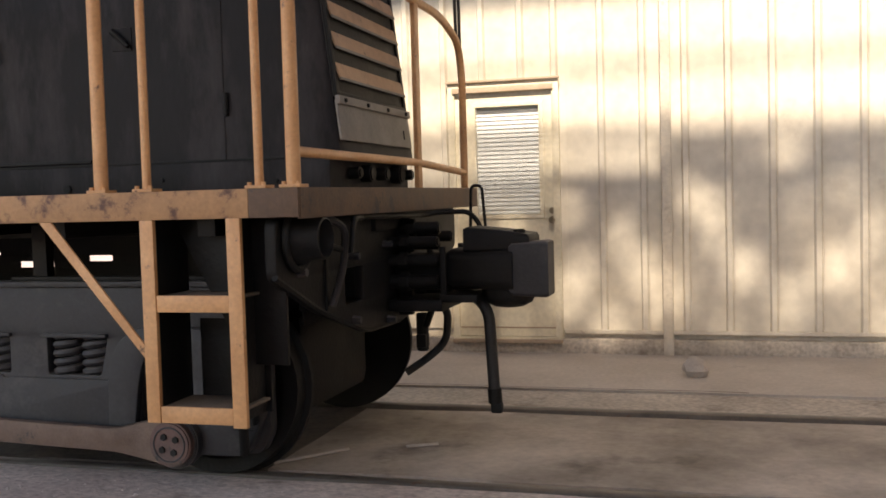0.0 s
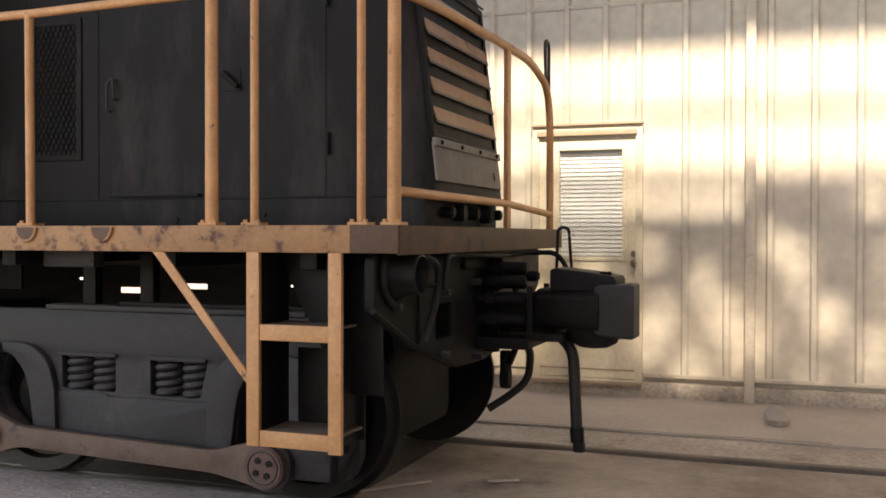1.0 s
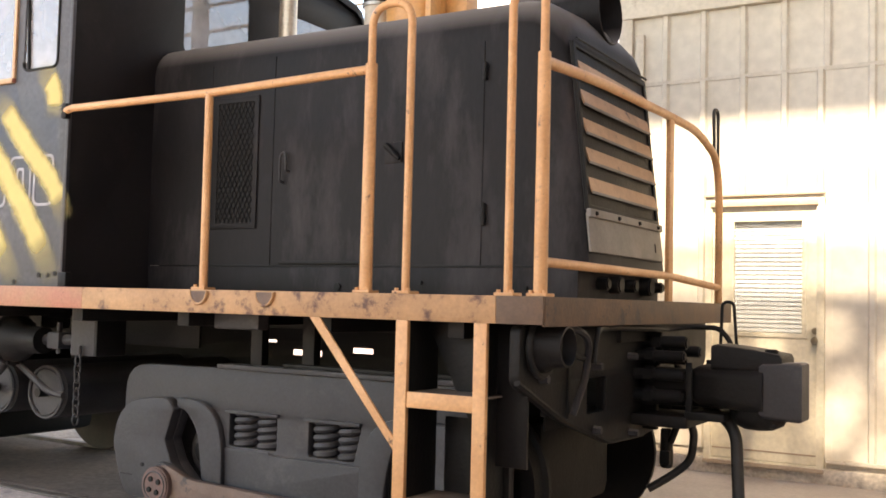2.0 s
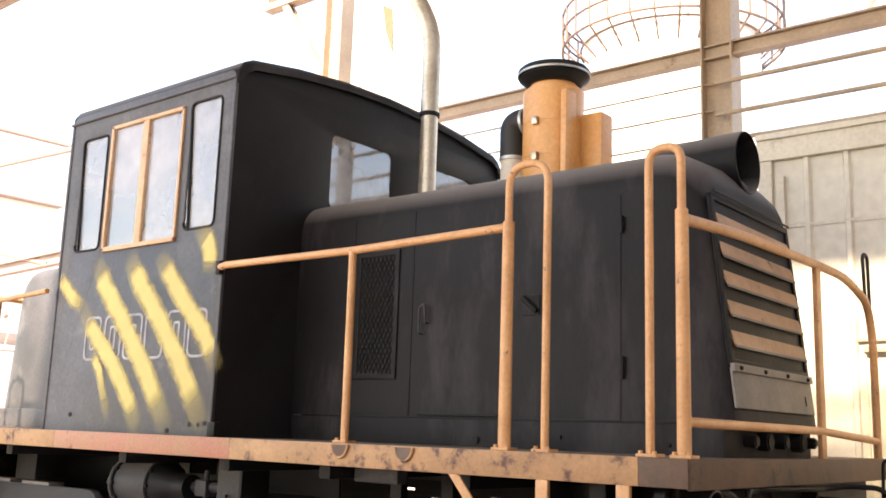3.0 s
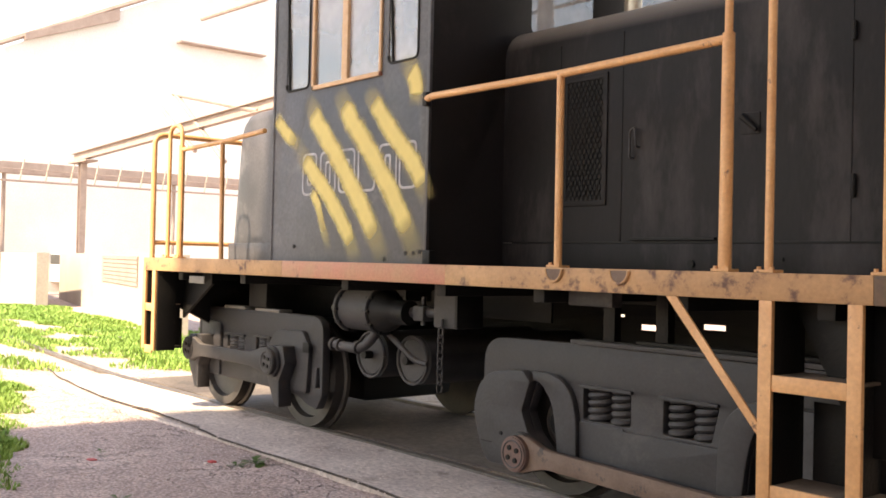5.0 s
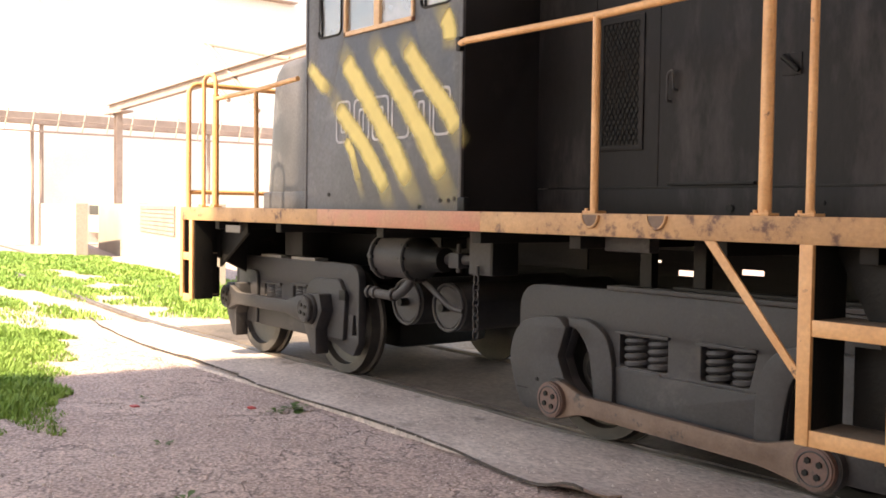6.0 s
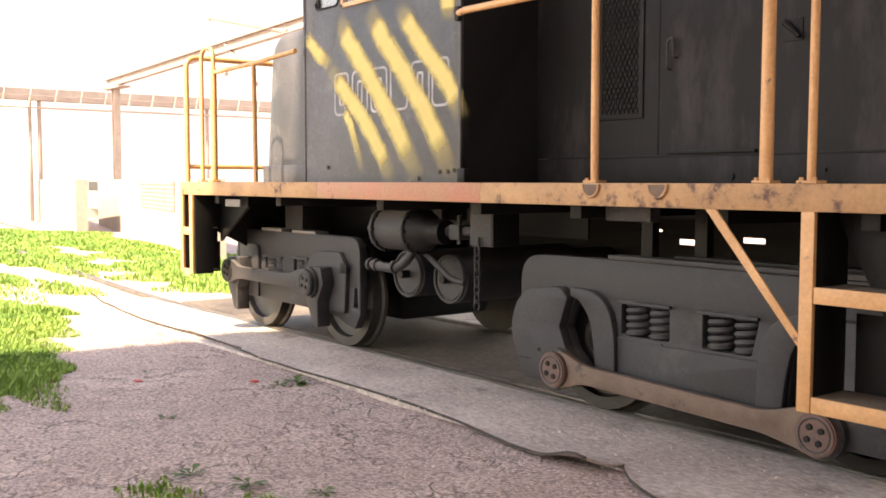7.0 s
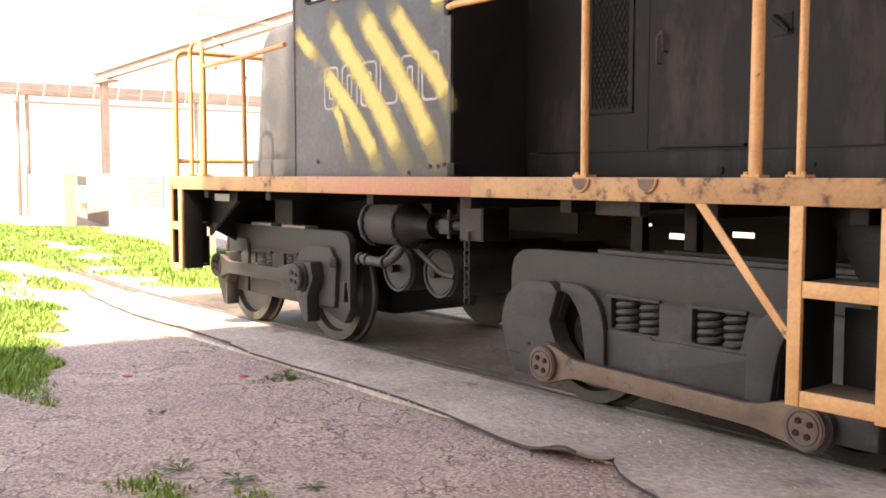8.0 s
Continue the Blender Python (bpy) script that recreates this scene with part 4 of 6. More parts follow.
for z in (3.10, 3.33):
    part("clip", box(ax - 0.02, ax + 0.02, ay - 0.225, ay - 0.19, z - 0.02, z + 0.03, 0.005), "brass", cleaner)
elbow = part("intake_elbow", tube(rounded([(ax - 0.18, ay, 3.42), (ax - 0.31, ay, 3.42), (ax - 0.31, ay, 3.17)], 0.13, 8), 0.088, 16), "hose", loco, "black rubber intake elbow")
part("intake_pipe", rod((ax - 0.31, ay, 2.84), (ax - 0.31, ay, 3.18), 0.08, seg=18), "white_pipe", loco, "off-white intake pipe")
for p, q in (((ax - 0.31, ay, 3.165), (ax - 0.31, ay, 3.185)), ((ax - 0.215, ay, 3.42), (ax - 0.195, ay, 3.42))):
    part("hose_clamp", rod(p, q, 0.094, seg=18), "silver", elbow)


# cab
CX0, CX1, CY = -3.95, -2.11, 1.40
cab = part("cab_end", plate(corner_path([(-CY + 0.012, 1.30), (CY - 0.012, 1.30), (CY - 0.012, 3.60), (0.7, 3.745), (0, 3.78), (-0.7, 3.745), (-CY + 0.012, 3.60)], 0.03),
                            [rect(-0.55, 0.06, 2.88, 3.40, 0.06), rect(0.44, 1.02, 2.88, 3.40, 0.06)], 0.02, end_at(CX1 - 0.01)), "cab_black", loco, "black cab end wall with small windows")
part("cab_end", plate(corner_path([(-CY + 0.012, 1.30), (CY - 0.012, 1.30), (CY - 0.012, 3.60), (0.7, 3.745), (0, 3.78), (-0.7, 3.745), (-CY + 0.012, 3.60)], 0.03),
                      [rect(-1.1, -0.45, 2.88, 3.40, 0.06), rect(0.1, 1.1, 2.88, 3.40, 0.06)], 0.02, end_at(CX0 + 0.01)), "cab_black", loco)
WIN = [(-3.785, -3.475, 2.575, 3.40), (-3.425, -2.597, 2.545, 3.445), (-2.53, -2.222, 2.608, 3.45)]


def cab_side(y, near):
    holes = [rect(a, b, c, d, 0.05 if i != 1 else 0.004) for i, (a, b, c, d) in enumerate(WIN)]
    return part("cab_side", plate(corner_path([(CX0, 1.315), (CX1, 1.315), (CX1, 3.60), (CX0, 3.60)], [0.02, 0.02, 0.06, 0.06]), holes, 0.024, side_at(y)), "lit_cab_grey", loco,
                "weathered grey cab side, skylight in its tone, with sprayed yellow stripes" if near else "")


near_side = cab_side(-CY, True)
far_side = cab_side(CY, False)
for s, ysign in ((near_side, -1), (far_side, 1)):
    y = ysign * CY
    for i, (a, b, c, d) in enumerate(WIN):
        g = part("pane", box(a - 0.01, b + 0.01, y - 0.003, y + 0.003, c - 0.01, d + 0.01), "glass", s, smooth=False)
        g.visible_shadow = False
        if i != 1:
            part("window_seal", tube([(p[0], y - 0.012 * (1 if ysign < 0 else -1), p[1]) for p in (*corner_path([(a, c), (b, c), (b, d), (a, d)], 0.05), (a + 0.05, c), (a + 0.06, c))], 0.009, 6), "under", s)
    a, b, c, d = WIN[1]
    yo = y - 0.014 * (1 if ysign < 0 else -1)
    for p0, p1, q0, q1 in ((a, a + 0.028, c, d), (b - 0.022, b, c, d), (a, b, c, c + 0.03), (a, b, d - 0.024, d), ((a + b) / 2 - 0.036, (a + b) / 2 + 0.03, c + 0.03, d - 0.024)):
        part("sash_bar", box(p0, p1, yo - 0.012, yo + 0.012, q0, q1, 0.003), "wood", s, "peeling orange wooden sash bar")
for x, wins in ((CX1 - 0.01, ((-0.55, 0.06), (0.44, 1.02))), (CX0 + 0.01, ((-1.1, -0.45), (0.1, 1.1)))):
    for a, b in wins:
        g = part("pane", box(x - 0.003, x + 0.003, a - 0.01, b + 0.01, 2.87, 3.41), "glass", cab, smooth=False)
        g.visible_shadow = False
arch = [(-CY - 0.012, 3.545), (-CY - 0.008, 3.60), (-CY + 0.03, 3.655), (-CY + 0.10, 3.69), (-0.9, 3.755), (-0.45, 3.80), (0, 3.815), (0.45, 3.80), (0.9, 3.755), (CY - 0.10, 3.69), (CY - 0.03, 3.655), (CY + 0.008, 3.60), (CY + 0.012, 3.545)]
ring = arch + [(y * 0.985, z - 0.035) for y, z in reversed(arch)]
roof = part("cab_roof", loft([[(x, y * k, z + dz) for y, z in ring] for x, k, dz in ((CX0 - 0.03, 0.995, -0.03), (CX0 - 0.015, 1, 0), (CX1 + 0.015, 1, 0), (CX1 + 0.03, 0.995, -0.03))]), "black", loco, "arched black cab roof")
part("gutter", tube([(CX0 - 0.02, -CY - 0.02, 3.545), (CX1 + 0.02, -CY - 0.02, 3.545)], 0.010, 8), "lit_cab_grey", roof)
part("cab_floor", box(CX0 + 0.02, CX1 - 0.02, -CY + 0.02, CY - 0.02, 1.333, 1.36), "void", loco, smooth=False)
for yy in (-0.5, 0.5):
    part("control_stand", box(-3.2, -2.6, yy - 0.25, yy + 0.25, 1.361, 2.35, 0.03), "void", loco)
for cxx in (CX0, CX1):
    part("corner_strip", box(cxx - 0.014, cxx + 0.014, -CY - 0.02, -CY + 0.006, 1.33, 3.55, 0.01), "lit_cab_grey", near_side)
for rx, rz in ((-2.30, 1.40), (-2.22, 1.40), (-2.16, 1.41), (-3.62, 1.44), (-2.52, 1.36)):
    part("bolt", rod((rx, -CY - 0.018, rz), (rx, -CY - 0.010, rz), 0.016, 0.012, seg=10), "under", near_side)
part("step_bracket", box(CX1 - 0.01, CX1 + 0.06, -CY - 0.03, -CY + 0.02, DECK_Z + 0.002, 1.42, 0.012), "under", loco)


def stroke(points, width, name="sprayed_stripe"):
    """A ribbon of sprayed paint that hugs the cab side, with its width across v."""
    pts = [Vector((x, -CY - 0.0165, z)) for x, z in points]
    smooth_pts = rounded(pts, 0.25, 8)
    b = bmesh.new()
    uv = b.loops.layers.uv.new("UVMap")
    prev, n = None, len(smooth_pts)
    for i, p in enumerate(smooth_pts):
        d = (smooth_pts[min(i + 1, n - 1)] - smooth_pts[max(i - 1, 0)]).normalized()
        s = Vector((d.z, 0, -d.x)) * width / 2
        cur = (b.verts.new(p - s), b.verts.new(p + s), i / (n - 1))
        if prev:
            f = b.faces.new((prev[0], prev[1], cur[1], cur[0]))
            for lp, w in zip(f.loops, ((prev[2], 0), (prev[2], 1), (cur[2], 1), (cur[2], 0))):
                lp[uv].uv = w
        prev = cur
    return part(name, b, "spray", near_side, "soft-edged yellow spray stripe", smooth=False)


for pts, w in (([(-3.93, 2.42), (-3.80, 2.29), (-3.55, 2.15)], 0.16),
               ([(-3.60, 2.17), (-3.42, 1.98), (-3.19, 1.80), (-2.98, 1.58), (-2.80, 1.31)], 0.21),
               ([(-3.48, 2.50), (-3.34, 2.30), (-3.08, 2.04), (-2.76, 1.68), (-2.49, 1.31)], 0.24),
               ([(-3.11, 2.51), (-2.95, 2.31), (-2.69, 2.05), (-2.40, 1.71), (-2.15, 1.34)], 0.24),
               ([(-2.76, 2.49), (-2.60, 2.30), (-2.40, 2.10), (-2.20, 1.92), (-2.08, 1.70)], 0.21),
               ([(-3.42, 1.84), (-3.33, 1.76), (-3.16, 1.40)], 0.12),
               ([(-2.38, 2.62), (-2.25, 2.50), (-2.22, 2.42), (-2.23, 2.30)], 0.21)):
    stroke(pts, w)


def letter_box(x, w, z0, z1, inner=True):
    t = 0.016
    hole = [rect(x + w * 0.33, x + w * 0.67, z0 + 0.07, z1 - 0.07, 0.02)] if inner else []
    ring_o = plate(rect(x, x + w, z0, z1, 0.05), [rect(x + t, x + w - t, z0 + t, z1 - t, 0.04)], 0.003, side_at(-CY - 0.0135), 0.0005)
    part("worn_stencil", ring_o, "faint", near_side)
    if inner:
        part("worn_stencil", plate(hole[0], [rect(x + w * 0.33 + t, x + w * 0.67 - t, z0 + 0.07 + t, z1 - 0.07 - t, 0.012)], 0.003, side_at(-CY - 0.0135), 0.0005), "faint", near_side)


for k, (xx, ww) in enumerate(((-3.53, 0.19), (-3.30, 0.20), (-3.07, 0.20), (-2.84, 0.20), (-2.61, 0.20), (-2.39, 0.18))):
    letter_box(xx, ww, 1.80, 2.10, k not in (3, 5))


# handrails
def foot(x, y):
    b = box(x - 0.045, x + 0.045, y - 0.04, y + 0.04, DECK_Z + 0.003, DECK_Z + 0.016, 0.003)
    for sx_ in (-0.03, 0.03):
        rod((x + sx_, y - 0.025, DECK_Z + 0.014), (x + sx_, y - 0.025, DECK_Z + 0.028), 0.009, seg=6, bm=b)
    return b


rail_thing = part("side_handrail", tube([(-2.10, -1.43, 2.335), (-2.0, NEAR_Y + 0.02, 2.334), (-0.94, NEAR_Y, 2.322), (0.04, NEAR_Y, 2.342)], 0.021, 12), "yellow", loco, "worn yellow pipe handrail")
part("post", rod((-0.935, NEAR_Y, DECK_Z), (-0.94, NEAR_Y, 2.32), 0.021, seg=12), "yellow", rail_thing)
part("post_foot", foot(-0.935, NEAR_Y), "yellow", rail_thing)
part("cab_bracket", box(-2.125, -2.085, -CY - 0.05, -CY - 0.012, 2.29, 2.375, 0.006), "black", rail_thing)


def hoop(thick_x, thin_x, top, sleeve, y, name="grab_hoop"):
    h = part(name, tube(rounded([(thick_x, y, sleeve - 0.1), (thick_x, y, top), (thin_x, y, top), (thin_x, y, DECK_Z)], abs(thick_x - thin_x) * 0.49, 8), 0.018, 12), "yellow", loco, "worn yellow looped grab rail")
    part("sleeve", rod((thick_x, y, DECK_Z), (thick_x, y, sleeve), 0.029, 0.027, seg=14, bevel=0.004), "yellow", h)
    part("post_foot", foot(thick_x, y), "yellow", h)
    part("post_foot", foot(thin_x, y), "yellow", h)
    return h


hoop(0.05, 0.262, 2.63, 2.37, NEAR_Y)
hoop(0.906, 0.76, 2.60, 2.33, NEAR_Y)
end_rail = part("end_handrail", tube(rounded([(0.905, NEAR_Y, 2.29), (0.89, -0.9, 2.335), (0.885, 0.2, 2.36), (0.885, 0.72, 2.36), (0.885, 1.12, 2.26), (0.885, 1.20, 2.05), (0.885, 1.20, DECK_Z)], 0.25, 6), 0.024, 12), "yellow", loco, "worn yellow end handrail")
part("lower_rail", tube(rounded([(0.905, NEAR_Y, 1.475), (0.885, 0.2, 1.475), (0.885, 1.20, 1.435)], 0.1), 0.021, 12), "yellow", end_rail)
part("post", box(0.872, 0.898, 0.165, 0.235, DECK_Z, 2.36, 0.004), "yellow", end_rail)
part("wire_loop", tube(rounded([(0.885, 1.17, 2.15), (0.885, 1.16, 2.56), (0.885, 1.06, 2.56), (0.885, 1.08, 2.26)], 0.08), 0.011, 8), "hose", end_rail, "dark wire loop tied to the rail")

rear_rail = part("side_handrail", tube([(-3.95, NEAR_Y, 2.30), (-4.6, NEAR_Y, 2.27), (-5.36, NEAR_Y, 2.26)], 0.019, 10), "yellow", loco, "sunlit yellow pipe handrail")
part("post", rod((-4.6, NEAR_Y, DECK_Z), (-4.62, NEAR_Y, 2.27), 0.019, seg=10), "yellow", rear_rail)
hoop(-5.36, -5.60, 2.48, 2.30, NEAR_Y)
rear_end = part("end_handrail", tube(rounded([(-5.90, -1.50, DECK_Z), (-5.90, -1.50, 2.44), (-5.90, -0.6, 2.44), (-5.90, 0.6, 2.44), (-5.90, 1.2, 2.44), (-5.90, 1.2, DECK_Z)], 0.1), 0.024, 10), "yellow", loco)
part("lower_rail", tube([(-5.90, -1.50, 1.47), (-5.90, 1.2, 1.47)], 0.02, 10), "yellow", rear_end)
part("far_rail", tube(rounded([(0.03, 1.2, DECK_Z), (0.03, 1.2, 2.33), (-2.1, 1.2, 2.33)], 0.1), 0.02, 10), "yellow", loco)


# steps
def ladder(x0, x1, z0, steps, mat, shade):
    st = part("step_ladder", box(x0, x0 + 0.06, YN - 0.004, YN + 0.02, z0, 1.222, 0.004), mat, loco, "yellow step ladder with two treads")
    # Inner stile plates are near-black: their shade is in the colour.
    part("stile", box(x0 + 0.002, x0 + 0.058, YN + 0.02, YN + 0.26, z0 + 0.01, 1.222, 0.003), shade, st)
    part("stile", box(x1 - 0.06, x1, YN - 0.004, YN + 0.02, z0 - 0.01, 1.222, 0.004), mat, st)
    part("stile", box(x1 - 0.058, x1 - 0.046, YN + 0.02, YN + 0.26, z0 + 0.0, 1.222, 0.003), shade, st)
    for z in steps:
        part("tread_nosing", box(x0 + 0.061, x1 - 0.061, YN, YN + 0.016, z - 0.065, z + 0.002, 0.004), mat, st)
        part("tread", box(x0 + 0.061, x1 - 0.02, YN + 0.017, YN + 0.25, z - 0.012, z, 0.003), "deck_top", st, "dusty steel tread")
    part("back_plate", box(x0 + 0.1, x1 - 0.02, YN + 0.262, YN + 0.272, z0, 0.80, 0.003), "under", st)
    return st


front_ladder = ladder(0.262, 0.703, 0.41, (0.92, 0.475), "yellow", "under")
brace = part("ladder_brace", plate([(-0.215, 1.222), (-0.155, 1.222), (0.265, 0.715), (0.265, 0.66)], [], 0.012, side_at(YN + 0.010)), "yellow", loco, "slanted yellow brace bar")
rear_ladder = ladder(-5.955, -5.69, 0.53, (0.93, 0.56), "yellow", "under")
part("stile_plate", box(-5.689, -5.676, YN + 0.02, YN + 0.19, 0.52, 1.222, 0.003), "under", rear_ladder)
for bx, bz in ((0.42, 0.925), (0.56, 0.925)):
    part("bright_nut", rod((bx, YN + 0.3, bz), (bx, YN + 0.3, bz + 0.03), 0.028, 0.02, seg=10), "silver", front_ladder)


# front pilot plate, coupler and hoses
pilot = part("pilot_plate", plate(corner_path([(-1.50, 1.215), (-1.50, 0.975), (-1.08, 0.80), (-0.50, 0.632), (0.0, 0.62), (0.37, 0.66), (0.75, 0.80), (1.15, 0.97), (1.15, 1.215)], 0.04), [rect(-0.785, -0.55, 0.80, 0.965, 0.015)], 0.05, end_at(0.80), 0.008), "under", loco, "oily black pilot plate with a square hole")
# Near-black sheet gives the square hole its shade.
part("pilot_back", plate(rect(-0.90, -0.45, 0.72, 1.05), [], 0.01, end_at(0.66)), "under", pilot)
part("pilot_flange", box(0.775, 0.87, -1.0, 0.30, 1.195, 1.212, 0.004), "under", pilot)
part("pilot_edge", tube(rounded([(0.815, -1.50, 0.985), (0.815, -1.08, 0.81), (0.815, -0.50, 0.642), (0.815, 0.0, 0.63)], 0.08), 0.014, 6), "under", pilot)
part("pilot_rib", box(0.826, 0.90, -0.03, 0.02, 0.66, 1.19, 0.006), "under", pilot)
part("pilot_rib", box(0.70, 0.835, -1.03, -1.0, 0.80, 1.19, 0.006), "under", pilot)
horn = loft([[(x, -1.33 + (x - 0.82) * 0.15 + r_ * math.cos(a), 1.13 + r_ * math.sin(a)) for a in [math.tau * k / 24 for k in range(24)]] for x, r_ in ((0.82, 0.105), (0.86, 0.108), (0.90, 0.088), (0.955, 0.086), (0.958, 0.078), (0.90, 0.070), (0.88, 0.030))])
part("pocket", horn, "under", pilot, "worn steel sleeve in the pilot plate")
part("pocket_ring", tube([(0.845, -1.33 + 0.125 * math.cos(a), 1.13 + 0.125 * math.sin(a)) for a in [math.tau * k / 24 for k in range(25)]], 0.016, 8), "under", pilot)
part("pocket_strap", tube(rounded([(0.86, -1.18, 1.20), (0.90, -1.08, 1.20), (0.92, -1.00, 1.15), (0.90, -0.99, 0.98), (0.85, -1.01, 0.82)], 0.09), 0.017, 8), "truck", pilot)
part("pocket_link", rod((0.90, -1.20, 1.10), (0.90, -1.02, 1.07), 0.014, seg=8), "under", pilot)
part("gusset", plate([(0.30, 1.22), (0.80, 1.22), (0.80, 0.62), (0.62, 0.62)], [], 0.02, side_at(-1.36)), "under", pilot)
lever = part("uncoupling_lever", tube(rounded([(0.90, -0.86, 1.19), (0.92, -0.80, 1.205), (0.92, 0.10, 1.185), (1.0, 0.2, 1.20), (1.16, 0.22, 1.20), (1.22, 0.22, 1.13), (1.24, 0.22, 1.05)], 0.04), 0.014, 8), "under", loco, "black uncoupling lever")
part("lever_handle", tube(rounded([(0.92, -0.80, 1.20), (0.95, -0.98, 1.20), (0.95, -1.02, 1.05)], 0.05), 0.014, 8), "under", lever)
part("lever_eye", tube(rounded([(1.16, 0.24, 1.06), (1.17, 0.24, 1.34), (1.23, 0.24, 1.34), (1.25, 0.24, 1.06)], 0.04), 0.009, 8), "under", lever)
coupler = part("coupler_shank", box(0.82, 1.30, -0.10, 0.10, 0.80, 0.985, 0.025), "under", loco, "black knuckle coupler")
part("head_barrel", loft([[(x, -0.02 + y * w, 0.915 + z * h + dz) for y, z in corner_path([(-1, -1), (1, -1), (1, 1), (-1, 1)], 0.55)] for x, w, h, dz in ((1.12, 0.12, 0.085, 0.0), (1.15, 0.15, 0.10, 0.0), (1.30, 0.17, 0.105, -0.005), (1.48, 0.18, 0.115, -0.01))]), "under", coupler)
part("top_lug", loft([[(x, y, z) for y, z in corner_path([(-0.17, 1.0), (0.12, 1.0), (0.12, top), (-0.17, top)], 0.02)] for x, top in ((1.225, 1.118), (1.245, 1.126), (1.42, 1.108), (1.555, 1.086), (1.565, 1.07))]), "under", coupler, "oily black top lug")
part("knuckle", loft([[(x, y, 0.91 + z) for y, z in corner_path([(-0.18, -hh), (0.0, -hh), (0.0, hh), (-0.18, hh)], 0.02)] for x, hh in ((1.46, 0.118), (1.475, 0.132), (1.56, 0.138), (1.645, 0.142), (1.66, 0.135))]), "truck", coupler, "worn dark steel knuckle face")
part("knuckle_pin", rod((1.50, -0.09, 0.73), (1.50, -0.09, 1.11), 0.032, seg=14, bevel=0.005), "under", coupler)
part("guard_arm", box(1.44, 1.60, 0.05, 0.20, 0.78, 1.0, 0.03), "under", coupler)
part("lock_bulge", loft([[(1.43 + r * math.cos(a), -0.04 + 0.85 * r * math.sin(a), z) for a in [math.tau * k / 20 for k in range(20)]] for z, r in ((0.84, 0.145), (0.775, 0.142), (0.735, 0.12), (0.712, 0.075), (0.706, 0.03))]), "under", coupler)
carrier = part("carrier_iron", box(1.10, 1.30, -0.20, 0.20, 0.745, 0.785, 0.008), "under", loco)
for yy in (-0.195, 0.165):
    part("carrier_hanger", box(1.105, 1.135, yy, yy + 0.03, 0.77, 1.03, 0.006), "under", carrier)
part("carrier_block", box(0.83, 1.12, -0.22, 0.22, 0.70, 0.76, 0.01), "under", carrier)
for yy, zz, r in ((-0.02, 1.12, 0.035), (-0.14, 1.055, 0.028), (-0.16, 0.96, 0.03), (-0.15, 0.85, 0.035), (0.14, 1.07, 0.03), (0.16, 0.74, 0.04), (-0.05, 1.03, 0.022)):
    part("draft_fitting", rod((0.82, yy, zz), (1.06 + 0.2 * abs(yy), yy, zz), r, seg=12, bevel=0.008), "under", loco)
    part("draft_nut", rod((0.88, yy, zz), (0.93, yy, zz), r * 1.45, seg=6, bevel=0.004), "under", loco)
air_hose = part("air_hose", tube(rounded([(1.0, 0.10, 0.72), (1.20, 0.02, 0.78), (1.325, -0.06, 0.70), (1.345, -0.10, 0.45), (1.36, -0.12, 0.25)], 0.12), 0.030, 12), "hose", loco, "hanging black air hose")
part("hose_coupling", merge(rod((1.357, -0.12, 0.30), (1.362, -0.12, 0.22), 0.037, seg=12, bevel=0.004), box(1.34, 1.40, -0.145, -0.095, 0.17, 0.225, 0.012)), "under", air_hose)
part("brake_hose", tube(rounded([(0.82, 0.55, 0.70), (0.92, 0.60, 0.62), (0.90, 0.62, 0.42), (0.80, 0.55, 0.33), (0.68, 0.50, 0.25)], 0.12), 0.024, 10), "hose", loco, "black brake hose curled under the end")
part("angle_cock", merge(rod((0.82, 0.40, 0.62), (0.82, 0.40, 0.40), 0.035, seg=10, bevel=0.006), box(0.79, 0.85, 0.36, 0.44, 0.42, 0.50, 0.01)), "under", loco)
for yy in (-1.30, -1.18):
    part("sand_pipe", tube(rounded([(0.55, yy, 1.2), (0.55, yy, 0.50), (0.42, yy + 0.25, 0.16)], 0.15), 0.022, 10), "under", loco)


# trucks
def coil(x, y, z0, z1, r, wire, turns):
    n = turns * 10
    return tube([(x + r * math.cos(math.tau * i / 10), y + r * math.sin(math.tau * i / 10), z0 + (z1 - z0) * i / n) for i in range(n + 1)], wire, 6)


def wheel_mesh(cx, y_in, y_out, r):
    """A spoked-free cast wheel: flange inside, worn tread, dished plate and hub."""
    prof = [(y_in, 0.07), (y_in, r * 0.80), (y_in, r + 0.026), (y_in + 0.03, r + 0.026), (y_in + 0.04, r), (y_out, r - 0.006), (y_out, r - 0.075), (y_out + 0.05, r - 0.085), (y_out + 0.07, r * 0.42), (y_out + 0.005, r * 0.34), (y_out - 0.02, 0.10), (y_out - 0.02, 0.0)] if y_out > y_in else \
           [(y_in, 0.07), (y_in, r * 0.80), (y_in, r + 0.026), (y_in - 0.03, r + 0.026), (y_in - 0.04, r), (y_out, r - 0.006), (y_out, r - 0.075), (y_out + 0.05, r - 0.085), (y_out + 0.07, r * 0.42), (y_out + 0.005, r * 0.34), (y_out - 0.02, 0.10), (y_out - 0.02, 0.001)]
    n = 40
    return loft([[(cx + rr * math.cos(math.tau * k / n), yy, rr * math.sin(math.tau * k / n)) for k in range(n)] for yy, rr in prof])


